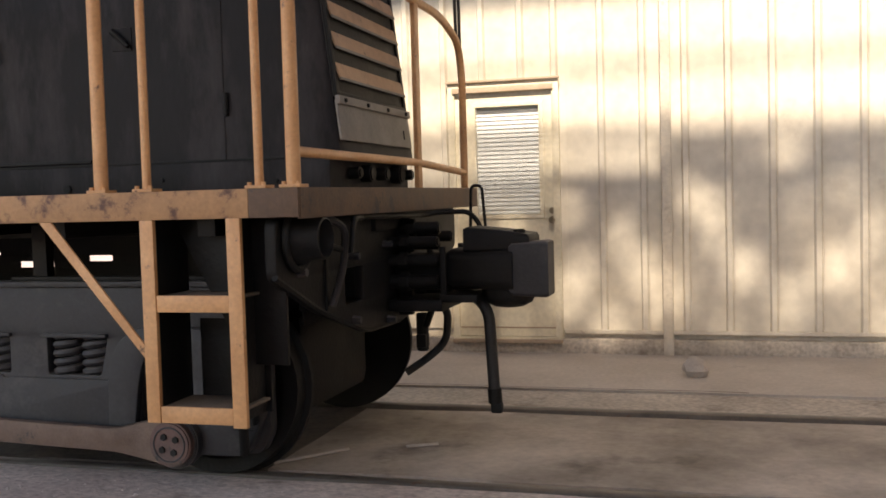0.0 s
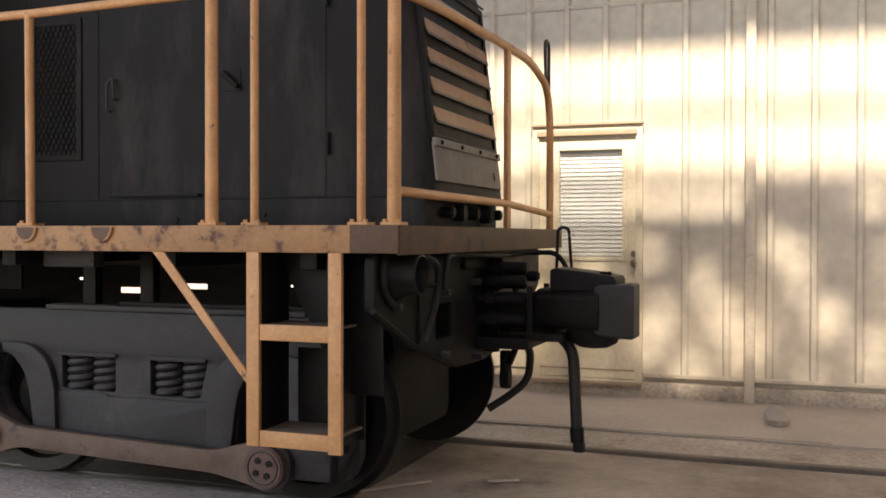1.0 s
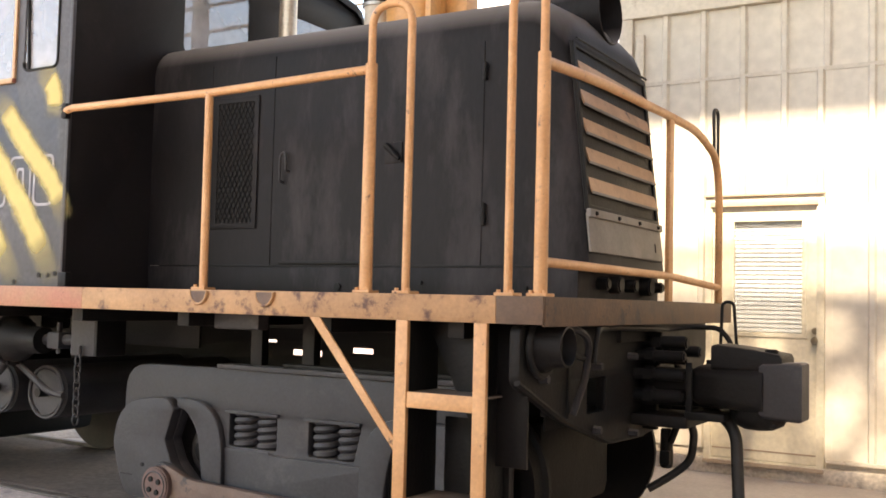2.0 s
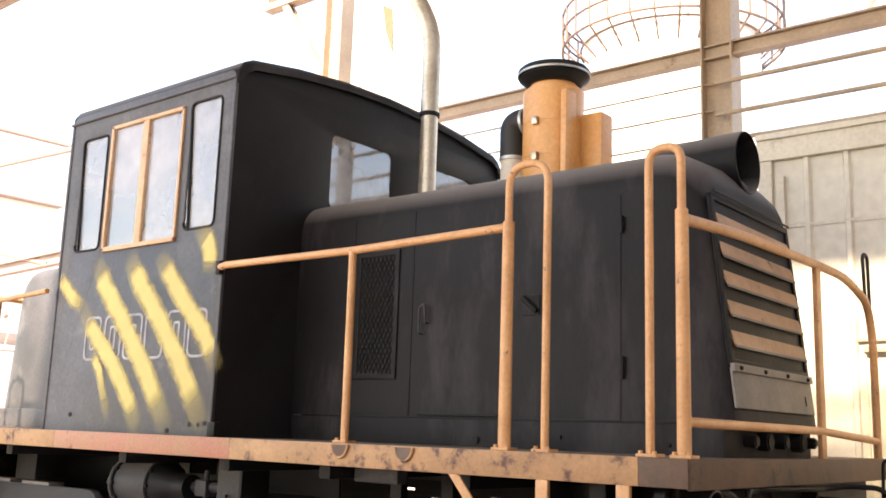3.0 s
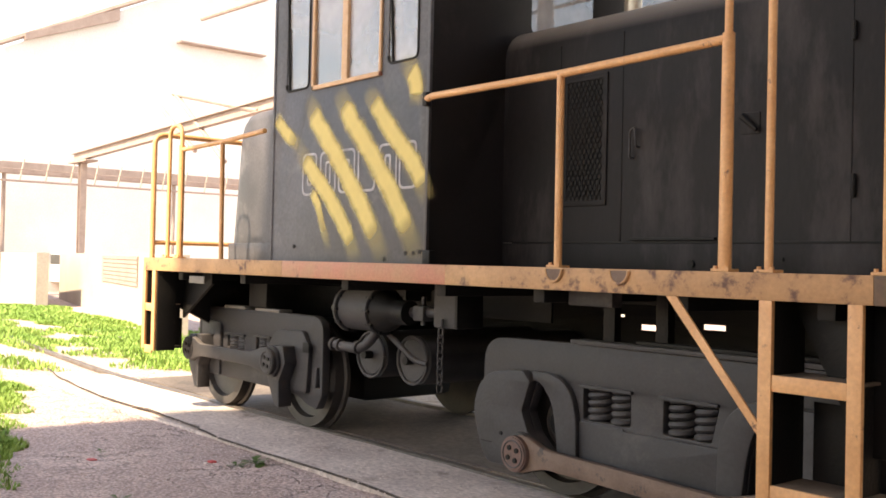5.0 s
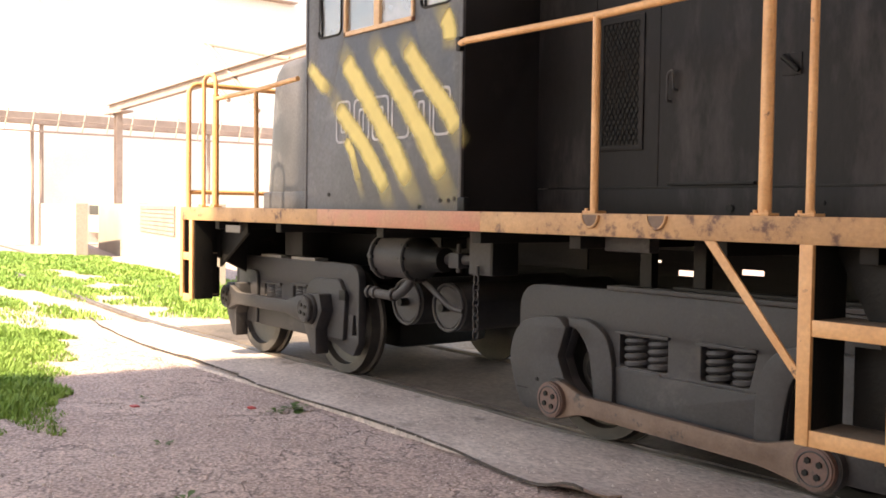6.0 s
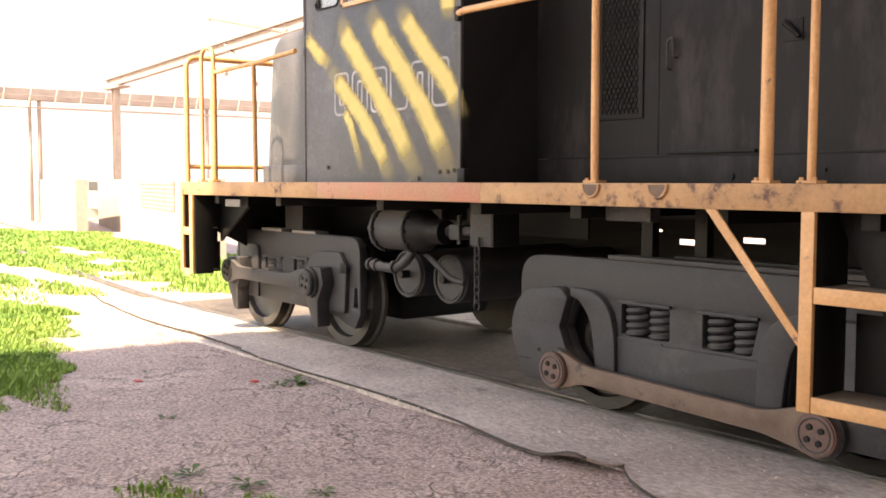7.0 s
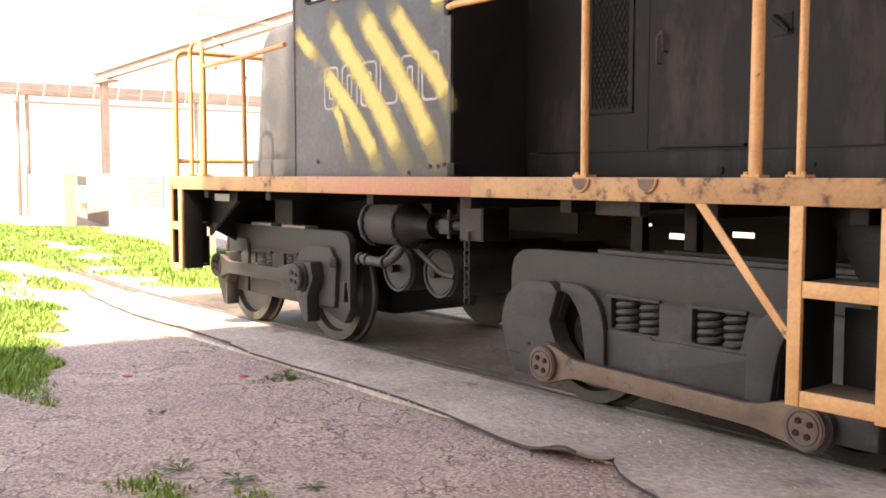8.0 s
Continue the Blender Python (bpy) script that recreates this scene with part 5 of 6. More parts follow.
def springs(fr, fy, a, c, z0, z1):
    """A lipped window in the side frame with two coil springs behind it."""
    part("window_lip", box(a - 0.018, c + 0.018, fy - 0.058, fy - 0.03, z1 - 0.002, z1 + 0.016, 0.004), "truck", fr)
    # Near-black sheet gives the spring window its shade.
    part("window_back", box(a - 0.04, c + 0.04, fy + 0.14, fy + 0.15, z0 - 0.05, z1 + 0.04), "under", fr)
    for k in (0.25, 0.75):
        part("coil_spring", coil(a + (c - a) * k, fy + 0.03, z0 - 0.01, z1 + 0.015, (c - a) * 0.19, 0.0185, 5), "truck", fr, "grey coil spring")


def wheelset(t, x, r_, material="wheel", label="worn steel wheel"):
    for sgn in (-1, 1):
        w = wheel_mesh(0, sgn * (GAUGE - 0.055), sgn * (GAUGE + 0.065), r_)
        bmesh.ops.translate(w, verts=w.verts, vec=(x, 0, r_))
        part("wheel", w, material, t, label)
    part("axle", rod((x, -0.90, r_), (x, 0.90, r_), 0.075, seg=16), "under", t)
    part("gear_case", box(x - 0.28, x + 0.28, -0.5, 0.45, 0.20, 0.72, 0.08), "under", t)


def crank_disc(t, x, z, y_face, depth, material, label):
    disc = part("crank_disc", rod((x, y_face + depth, z), (x, y_face, z), 0.104, seg=32, bevel=0.008), material, t, label)
    part("disc_rim", rod((x, y_face + depth + 0.02, z), (x, y_face + 0.038, z), 0.122, seg=32, bevel=0.006), "truck", disc)
    part("disc_groove", tube([(x + 0.078 * math.cos(a), y_face - 0.001, z + 0.078 * math.sin(a)) for a in [math.tau * k / 28 for k in range(29)]], 0.004, 5), "truck", disc)
    for k in range(4):
        a = k * math.tau / 4 + 0.6
        q = (x + 0.042 * math.cos(a), z + 0.042 * math.sin(a))
        part("pin_bolt", rod((q[0], y_face + 0.01, q[1]), (q[0], y_face - 0.009, q[1]), 0.016, seg=6), "under", disc)
    return disc


def coupling_rod(t, p, q, y, material, label):
    """A flat rod that widens to an eye at each crank pin."""
    (a, az), (c, cz) = p, q
    prof = [(a, az + 0.12), (a + 0.10, az + 0.10), (a + 0.22, az + 0.052), (c - 0.30, cz + 0.052), (c - 0.12, cz + 0.10), (c, cz + 0.12), (c + 0.09, cz), (c, cz - 0.12), (c - 0.12, cz - 0.09), (c - 0.30, cz - 0.056), (a + 0.22, az - 0.056), (a + 0.10, az - 0.09), (a, az - 0.12), (a - 0.09, az)]
    return part("side_rod", plate(corner_path(prof, 0.05), [], 0.05, side_at(y), 0.008), material, t, label)


FRAME_Y = -0.95


def front_truck():
    """Side-rod truck: plate frame with spring windows, angular pedestal covers and a low coupling rod."""
    cx, half, lo, fy, r_ = -0.753, 1.275, 0.205, FRAME_Y, 0.42
    t = part("front_truck", box(cx - 0.35, cx + 0.35, -0.80, 0.80, 0.55, 0.80, 0.02), "under", loco, "dusty dark grey side-rod truck")
    out = [(-half, 0.24), (-half + 0.05, 0.14), (-half + 0.26, 0.14), (-half + 0.34, lo), (half - 0.34, lo), (half - 0.26, 0.14), (half - 0.05, 0.14), (half, 0.24), (half, 0.90), (0.80, 0.90), (-0.56, 0.905), (-half, 0.895)]
    rad = [0.03, 0.04, 0.04, 0.05, 0.05, 0.04, 0.04, 0.03, 0.16, 0.005, 0.005, 0.17]
    opening = [(-0.80, 0.66), (-0.75, 0.655), (-0.66, 0.57), (-0.63, 0.45), (-0.61, 0.26), (-0.70, 0.26), (-0.815, 0.36), (-0.87, 0.486)]
    cover = [(-1.297, 0.44), (-1.267, 0.58), (-1.177, 0.68), (-1.047, 0.71), (-0.867, 0.723), (-0.809, 0.661), (-0.872, 0.486), (-0.814, 0.358), (-0.697, 0.25), (-0.747, 0.14), (-1.177, 0.14), (-1.237, 0.25)]
    cover_rad = [0.05, 0.10, 0.10, 0.08, 0.035, 0.012, 0.012, 0.03, 0.03, 0.03, 0.06, 0.06]
    arch = [(-0.817, 0.725), (-0.627, 0.722), (-0.507, 0.64), (-0.462, 0.50), (-0.455, 0.235), (-0.60, 0.235), (-0.627, 0.45), (-0.657, 0.57), (-0.747, 0.66), (-0.807, 0.67)]
    arch_rad = [0.01, 0.12, 0.12, 0.10, 0.02, 0.02, 0.08, 0.08, 0.04, 0.01]
    windows = [[(-0.444, 0.485), (-0.108, 0.485), (-0.108, 0.667), (-0.444, 0.667)], [(0.108, 0.48), (0.400, 0.48), (0.444, 0.665), (0.108, 0.665)]]

    def put(loop, s=1):
        q = [(cx + s * x, z) for x, z in loop]
        return q if s > 0 else q[::-1]
    for sgn in (1, -1):
        holes = [corner_path(put(w), 0.02) for w in windows] + [corner_path(put(opening, s), 0.02) for s in (1, -1)]
        fr = part("side_frame", plate(corner_path(put(out), rad), holes, 0.07, side_at(sgn * fy), 0.008), "truck", t, "dusty grey plate side frame")
        if sgn < 0:
            continue
        springs(fr, fy, cx - 0.444, cx - 0.108, 0.485, 0.667)
        springs(fr, fy, cx + 0.108, cx + 0.430, 0.48, 0.665)
        for s in (1, -1):
            part("pedestal", plate(corner_path(put(cover, s), cover_rad if s > 0 else cover_rad[::-1]), [], 0.075, side_at(fy - 0.062), 0.010), "truck", fr, "angular pedestal cover")
            part("pedestal_arch", plate(corner_path(put(arch, s), arch_rad if s > 0 else arch_rad[::-1]), [], 0.05, side_at(fy - 0.052), 0.012), "truck", fr)
            part("pedestal_bolt", rod((cx - s * 1.04, fy - 0.105, 0.33), (cx - s * 1.04, fy - 0.096, 0.33), 0.012, seg=8), "under", fr)
            part("pedestal_seam", box(cx - s * 1.17 - 0.05, cx - s * 1.17 + 0.05, fy - 0.1005, fy - 0.098, 0.262, 0.267), "under", fr)
        part("lower_panel", plate(corner_path([(cx - 0.47, 0.215), (cx + 0.50, 0.215), (cx + 0.50, 0.462), (cx - 0.14, 0.462), (cx - 0.155, 0.476), (cx - 0.47, 0.476)], [0.01, 0.01, 0.02, 0.004, 0.004, 0.02]), [], 0.016, side_at(fy - 0.040), 0.004), "truck", fr)
        part("top_flange", box(cx - 0.53, cx + 1.0, fy - 0.058, fy + 0.06, 0.905, 0.930, 0.004), "truck", fr)
        part("flange_bar", box(cx - 0.10, cx + 1.02, fy - 0.01, fy + 0.05, 0.931, 0.950, 0.003), "under", fr)
        part("swing_bracket", box(cx - 0.34, cx - 0.26, fy + 0.0, fy + 0.06, 0.931, 1.20, 0.006), "under", fr)
        part("swing_bracket", box(cx + 0.02, cx + 0.10, fy + 0.0, fy + 0.06, 0.951, 1.20, 0.006), "under", fr)
    wheelset(t, -1.455, r_)
    # These wheels get near-black steel: the shade behind the ladder is in the colour.
    wheelset(t, 0.19, r_, "under", "steel wheel darkened for its shade behind the ladder")
    pins = ((-1.603, 0.243), (0.09, 0.205))
    for x, z in pins:
        crank_disc(t, x, z, fy - 0.185, 0.085, "disc", "rust-red crank pin disc")
    coupling_rod(t, *pins, fy - 0.125, "rust", "rusty brown coupling rod")


def rear_truck():
    """Side-rod truck with its cranks turned up: exposed coupling rod and axe-shaped counterweights."""
    fy, r_ = FRAME_Y, 0.42
    t = part("rear_truck", box(-5.39, -4.69, -0.80, 0.80, 0.55, 0.80, 0.02), "under", loco, "grey side-rod truck lit from the open end")
    out = [(-5.93, 0.30), (-5.50, 0.29), (-4.45, 0.28), (-4.22, 0.26), (-4.10, 0.215), (-3.95, 0.185), (-3.925, 0.22), (-3.872, 0.30), (-3.872, 0.908), (-5.93, 0.898)]
    rad = [0.02, 0.02, 0.02, 0.03, 0.03, 0.015, 0.02, 0.02, 0.15, 0.04]
    holes = [rect(-5.42, -5.11, 0.555, 0.668, 0.015), rect(-4.907, -4.66, 0.575, 0.684, 0.015), corner_path([(-3.968, 0.35), (-3.902, 0.35), (-3.918, 0.51), (-3.948, 0.51)], 0.008)]
    for sgn in (1, -1):
        fr = part("side_frame", plate(corner_path(out, rad), holes, 0.07, side_at(sgn * fy), 0.008), "truck", t, "pale grey plate side frame")
        if sgn < 0:
            continue
        springs(fr, fy, -5.42, -5.11, 0.555, 0.668)
        springs(fr, fy, -4.907, -4.66, 0.575, 0.684)
        part("pedestal", plate(corner_path([(-5.74, 0.30), (-5.50, 0.30), (-5.50, 0.775), (-5.72, 0.785)], [0.02, 0.02, 0.08, 0.04]), [], 0.04, side_at(fy - 0.050), 0.010), "truck", fr)
        part("pedestal", plate(corner_path([(-4.62, 0.30), (-4.04, 0.30), (-4.01, 0.66), (-4.11, 0.785), (-4.50, 0.775), (-4.62, 0.68)], [0.02, 0.03, 0.02, 0.03, 0.08, 0.06]), [], 0.045, side_at(fy - 0.052), 0.010), "truck", fr)
        part("pedestal_notch", box(-4.09, -4.0, fy - 0.082, fy - 0.073, 0.62, 0.70, 0.004), "under", fr)
        part("brake_beam", box(-5.50, -4.55, fy - 0.05, fy - 0.03, 0.30, 0.44, 0.006), "truck", fr)
        part("end_return", box(-6.02, -5.935, fy - 0.02, fy + 0.30, 0.55, 0.88, 0.02), "under", fr)
        for a, c in ((-5.50, -5.13), (-4.95, -4.55)):
            part("top_pad", box(a, c, fy - 0.03, fy + 0.10, 0.902, 0.926, 0.004), "grille_plate", fr, "dusty pale wear pad")
        part("body_bolster", box(-5.08, -4.78, fy - 0.02, fy + 0.25, 0.93, 1.22, 0.012), "under", t)
    for x in (-5.72, -4.28):
        wheelset(t, x, r_)
    pins = ((-5.78, 0.527), (-4.36, 0.53))
    axe = [(-0.09, 0.12), (0.14, 0.13), (0.18, 0.0), (0.09, -0.15), (0.10, -0.355), (0.03, -0.345), (-0.09, -0.14)]
    for x, z in pins:
        crank_disc(t, x, z, fy - 0.25, 0.17, "truck", "grey crank pin disc")
        part("counterweight", plate(corner_path([(x + u, z + v) for u, v in axe], 0.012), [], 0.12, side_at(fy - 0.125), 0.006), "truck", t, "axe-shaped grey counterweight")
    coupling_rod(t, *pins, fy - 0.215, "truck", "grey coupling rod")


front_truck()
rear_truck()

# gear hung between the trucks
BC = -3.30
bc = part("brake_cylinder", rod((BC, -1.10, 1.005), (BC + 0.36, -1.10, 1.005), 0.148, seg=32, bevel=0.010), "truck", loco, "grey brake cylinder under the deck")
for x in (BC - 0.03, BC + 0.345):
    fl = part("flange", rod((x, -1.10, 1.005), (x + 0.035, -1.10, 1.005), 0.168, seg=32, bevel=0.006), "truck", bc)
    for k in range(10):
        a = math.tau * k / 10
        part("flange_bolt", rod((x - 0.012, -1.10 + 0.155 * math.cos(a), 1.005 + 0.155 * math.sin(a)), (x + 0.05, -1.10 + 0.155 * math.cos(a), 1.005 + 0.155 * math.sin(a)), 0.012, seg=6), "under", fl)
part("piston_rod", rod((BC - 0.24, -1.10, 1.0), (BC, -1.10, 1.0), 0.014, seg=10), "truck", bc)
part("rod_nut", rod((BC - 0.26, -1.10, 1.0), (BC - 0.22, -1.10, 1.0), 0.022, seg=6), "truck", bc)
part("cylinder_head", loft([[(x, -1.10 + r_ * math.cos(a), 1.005 + r_ * math.sin(a)) for a in [math.tau * k / 24 for k in range(24)]] for x, r_ in ((BC + 0.37, 0.150), (BC + 0.43, 0.140), (BC + 0.50, 0.095), (BC + 0.56, 0.085), (BC + 0.66, 0.082))]), "under", bc)
part("slack_adjuster", rod((BC + 0.64, -1.08, 1.01), (BC + 0.95, -1.07, 1.02), 0.036, 0.030, seg=14), "truck", bc)
part("clevis", box(BC + 0.72, BC + 0.83, -1.13, -1.03, 0.96, 1.06, 0.012), "truck", bc)
part("clevis_pin", rod((BC + 0.775, -1.08, 0.93), (BC + 0.775, -1.08, 1.12), 0.016, seg=10), "truck", bc)
part("hanger", box(BC + 0.03, BC + 0.30, -1.2, -1.0, 1.14, 1.225, 0.01), "truck", bc)
part("bracket_plate", box(-2.37, -2.16, -1.12, -1.09, 0.93, 1.23, 0.006), "truck", loco, "grey hanging bracket plate")
part("bracket_plate", box(-2.16, -2.14, -1.12, -0.9, 0.93, 1.23, 0.006), "under", loco)
part("hung_bracket", box(-1.0, -0.70, -1.34, -1.26, 1.14, 1.24, 0.01), "truck", loco)
for tx in (-3.41, -2.91):
    res = part("air_reservoir", rod((tx, -0.86, 0.655), (tx, 0.8, 0.655), 0.174, seg=28, bevel=0.03), "truck", loco, "grey cylindrical air reservoir")
    part("end_rim", tube([(tx + 0.165 * math.cos(a), -0.862, 0.655 + 0.165 * math.sin(a)) for a in [math.tau * k / 28 for k in range(29)]], 0.012, 6), "truck", res)
    part("end_plug", rod((tx, -0.93, 0.655), (tx, -0.86, 0.655), 0.03, seg=10), "under", res)
pipe = part("brake_pipe", tube(rounded([(-3.52, -1.12, 0.75), (-3.46, -1.14, 0.735), (-3.16, -1.14, 0.725), (-3.06, -1.10, 0.80), (-3.0, -1.06, 0.96)], 0.07), 0.034, 12), "truck", loco, "grey brake pipe with elbows")
for x in (-3.50, -3.42, -3.20):
    part("pipe_collar", rod((x, -1.14, 0.737), (x + 0.035, -1.14, 0.735), 0.046, seg=14, bevel=0.005), "truck", pipe)
part("brake_pipe", tube(rounded([(-3.12, -1.0, 0.90), (-2.90, -1.0, 0.78), (-2.76, -0.96, 0.67), (-2.66, -0.93, 0.655)], 0.08), 0.021, 8), "truck", loco)
link_prof = [(0.022 * math.cos(a), 0, 0.034 * math.sin(a)) for a in [math.tau * k / 12 for k in range(13)]]
link = mesh_of(tube(link_prof, 0.006, 6), "chain_link", True)
link.materials.append(M["truck"])
chain_part = part("chain_hook", rod((-2.26, -1.14, 0.93), (-2.26, -1.14, 0.99), 0.012, seg=8), "truck", loco, "short hanging chain")
for k in range(8):
    share("chain_link", link, chain_part, Matrix.Translation((-2.26, -1.15, 0.905 - k * 0.050)) @ Matrix.Rotation(math.pi / 2 * (k % 2), 4, "Z"))
part("rear_pilot", plate(corner_path([(-1.4, 1.21), (-1.4, 0.95), (-0.9, 0.7), (0.9, 0.7), (1.2, 0.95), (1.2, 1.21)], 0.04), [], 0.05, end_at(-5.80), 0.008), "under", loco)
part("rear_gusset", plate([(-5.75, 1.22), (-5.2, 1.22), (-5.2, 1.12), (-5.75, 0.80)], [], 0.03, side_at(-1.25)), "under", loco)
part("number_tag", box(-5.15, -4.88, YN + 0.06, YN + 0.07, 1.13, 1.19, 0.003), "grille_plate", loco)
# Thin black strip stands for the handrail's shadow on the hood side.
part("rail_shadow_strip", box(-4.6, -3.98, -0.80, -0.784, 1.88, 1.90, 0.003), "under", hood_rear)
for a, c in ((-4.85, -4.842), (-4.35, -4.342)):
    part("panel_seam", box(a, c, -0.786, -0.77, 1.49, 2.62, 0.001), "under", hood_rear)
part("rear_handle", tube(rounded([(-4.62, -0.78, 1.55), (-4.62, -0.80, 2.05), (-4.50, -0.80, 2.05), (-4.50, -0.78, 1.55)], 0.06), 0.008, 6), "under", hood_rear)

# bolts and small pipes about the pilot
for yy, zz, ln in ((-0.72, 1.02, 0.05), (-0.70, 0.72, 0.04), (-0.25, 1.05, 0.05), (-0.22, 0.66, 0.05), (-1.30, 0.99, 0.04)):
    part("pilot_bolt", rod((0.824, yy, zz), (0.824 + ln, yy, zz), 0.022, 0.018, seg=6), "truck", loco)
part("pilot_pipe", tube(rounded([(0.84, 0.34, 1.12), (0.92, 0.32, 0.95), (0.93, 0.30, 0.70), (0.85, 0.38, 0.55)], 0.1), 0.02, 8), "under", loco)

# ---- yard beyond the shed ----
def blades(patches, count, low, high, seed):
    """Grass: bent narrow blades, thicker towards the middle of each patch."""
    r = np.random.default_rng(seed)
    verts, faces = [], []
    share_of = np.array([p[2] * p[3] for p in patches])
    pick = r.choice(len(patches), size=count, p=share_of / share_of.sum())
    for k in pick:
        cx, cy, rx, ry = patches[k][:4]
        a, d = r.uniform(0, math.tau), math.sqrt(r.uniform(0, 1))
        wob = 1 + 0.35 * math.sin(3 * a + k) + 0.2 * math.sin(7 * a + 2 * k)
        x, y = cx + rx * d * wob * math.cos(a), cy + ry * d * wob * math.sin(a)
        if y > -1.78 and x > -8.1 and y < 3.2:
            continue
        if x > -3 and r.uniform() < 0.75:
            continue
        h = r.uniform(low, high) * (1.1 - 0.6 * d) * (0.55 if x > -3 else 1.0)
        w = r.uniform(0.0045, 0.010) * (1 + max(0.0, -x - 5) * 0.12)
        t, lean = r.uniform(0, math.tau), r.uniform(0.1, 0.7) * h
        ux, uy = math.cos(t) * w, math.sin(t) * w
        lx, ly = math.cos(t + 1.2) * lean, math.sin(t + 1.2) * lean
        n = len(verts)
        z = -0.04
        verts += [(x - ux, y - uy, z), (x + ux, y + uy, z), (x - ux * 0.7 + lx * 0.35, y - uy * 0.7 + ly * 0.35, z + h * 0.6), (x + ux * 0.7 + lx * 0.35, y + uy * 0.7 + ly * 0.35, z + h * 0.6), (x + lx, y + ly, z + h)]
        faces += [(n, n + 1, n + 3, n + 2), (n + 2, n + 3, n + 4)]
    me = bpy.data.meshes.new("grass")
    me.from_pydata(verts, [], faces)
    me.materials.append(M["grass"])
    return me


NEAR_GRASS = [(-4.3, -3.5, 0.65, 0.33), (-5.2, -3.2, 0.7, 0.32), (-4.5, -3.95, 1.0, 0.62), (-5.3, -3.75, 1.3, 0.7), (-6.4, -3.35, 1.2, 0.6), (-7.6, -3.0, 1.3, 0.7), (-8.4, -2.55, 0.9, 0.4), (-10, -3.2, 2.2, 1.1), (-1.5, -3.5, 0.36, 0.12), (-1.2, -3.2, 0.2, 0.08), (-8.0, -2.2, 0.6, 0.22)]
FAR_GRASS = [(-9.4, 0.25, 0.9, 0.5), (-10.6, 0.75, 1.6, 0.8), (-13.6, 1.9, 2.4, 0.9), (-17.5, 1.9, 3.0, 0.9), (-23, 1.8, 4.0, 1.0), (-12, -1.9, 1.3, 0.45), (-14, -2.6, 4, 1.2), (-12.5, 0.9, 1.5, 0.8), (-15, -0.3, 2.4, 0.8), (-19, -1, 4, 1.5), (-11, 4.5, 3, 1.6), (-24, 0, 6, 3), (-10.2, -1.3, 1.0, 0.25), (-8.9, 0.3, 0.6, 0.25)]
for name, patch, n, lo, hi, seed in (("grass_near", NEAR_GRASS, 170000, 0.03, 0.12, 3), ("grass_far", FAR_GRASS, 110000, 0.04, 0.14, 4)):
    tagged(new(name, blades(patch, n, lo, hi, seed)), "patchy bright green grass on the dirt yard", "grass", kind="stuff")
# pebbles and clods on the dirt
r = np.random.default_rng(9)
ico = bmesh.new()
bmesh.ops.create_icosphere(ico, subdivisions=1, radius=1)
base_v = np.array([v.co[:] for v in ico.verts])
base_f = [[v.index for v in f.verts] for f in ico.faces]
ico.free()
pv, pf = [], []
for k in range(9000):
    x, y = r.uniform(-6.4, 2.2), r.uniform(-4.3, -1.0)
    if y > -1.7 and r.uniform() < 0.7:
        continue
    s = r.uniform(0.002, 0.006) if r.uniform() < 0.97 else r.uniform(0.006, 0.013)
    z = -0.02 + 0.03 * noise.noise((x * 0.9, y * 0.9, 0)) + 0.013 * noise.noise((x * 4, y * 4, 3)) if y < -1.75 else (0.014 if y < -1.17 else -0.010)
    v = base_v * (1 + 0.3 * r.normal(size=base_v.shape)) * s * np.array((1, 1, 0.6)) + np.array((x, y, z + s * 0.3))
    n = len(pv)
    pv += v.tolist()
    pf += [[a + n for a in f] for f in base_f]
me = bpy.data.meshes.new("gravel")
me.from_pydata(pv, [], pf)
me.materials.append(M["pebble"])
tagged(new("gravel", me), "scattered pale pebbles on the dirt", "gravel", kind="stuff")

# old conveyor belting laid along the concrete edge, dusty on top, its ends lifted
def belting(x0, x1, edge, lift, label, steps):
    b = thing("belt_strip", label, "belt strip", "belts beside the track")
    top, rim = [], []
    for i in range(steps + 1):
        x = x0 + (x1 - x0) * i / steps
        y, up = edge(x), lift(x)
        far = max(-1.16, y + 0.05)
        rise = lambda v: up * max(0.0, 1 - v * 2.4) ** 2 + 0.012 + 0.004 * noise.noise((x * 2, v * 3, 2))
        row = [(x, y + (far - y) * v, rise(v)) for v in (0, 0.1, 0.22, 0.4, 0.7, 1.0)]
        top.append(row + [(px, py, pz - 0.010) for px, py, pz in reversed(row)])
        rim.append([(x, y - 0.005, rise(0) - 0.012), (x, y + 0.004, rise(0) - 0.012), (x, y + 0.003, rise(0) + 0.001), (x, y - 0.005, rise(0) - 0.001)])
    part("belt_sheet", loft(top), "dust_concrete", b, "dust-covered belt face")
    part("belt_edge", loft(rim), "rubber", b, "cracked dark rubber edge", smooth=False)
    return b


def belt_edge(x):
    wave = 0.05 * math.sin(x * 2.1 + 0.5) + 0.02 * noise.noise((x * 3, 0, 0))
    if x < -4.6:
        return -1.62 + 0.16 * max(0.0, (-6.2 - x) / 2.6) + 0.4 * wave
    return -1.66 - 0.05 * (x + 4.6) / 2 + 0.5 * wave - 0.12 * max(0.0, (x + 1.7) / 1.0)


belting(-8.8, -0.57, belt_edge, lambda x: 0.085 * math.exp(-((x + 0.62) / 0.20) ** 2) + 0.05 * math.exp(-((x + 8.75) / 0.3) ** 2) + 0.02 * max(0.0, noise.noise((x * 1.7, 5, 0))), "dust-covered rubber conveyor belt laid along the track", 120)
belting(-0.62, 6.0, lambda x: -1.60 - 0.42 * (1 - math.exp(-(x + 0.62) / 0.33)), lambda x: 0.0, "second dusty belt overlapping along the track", 60)
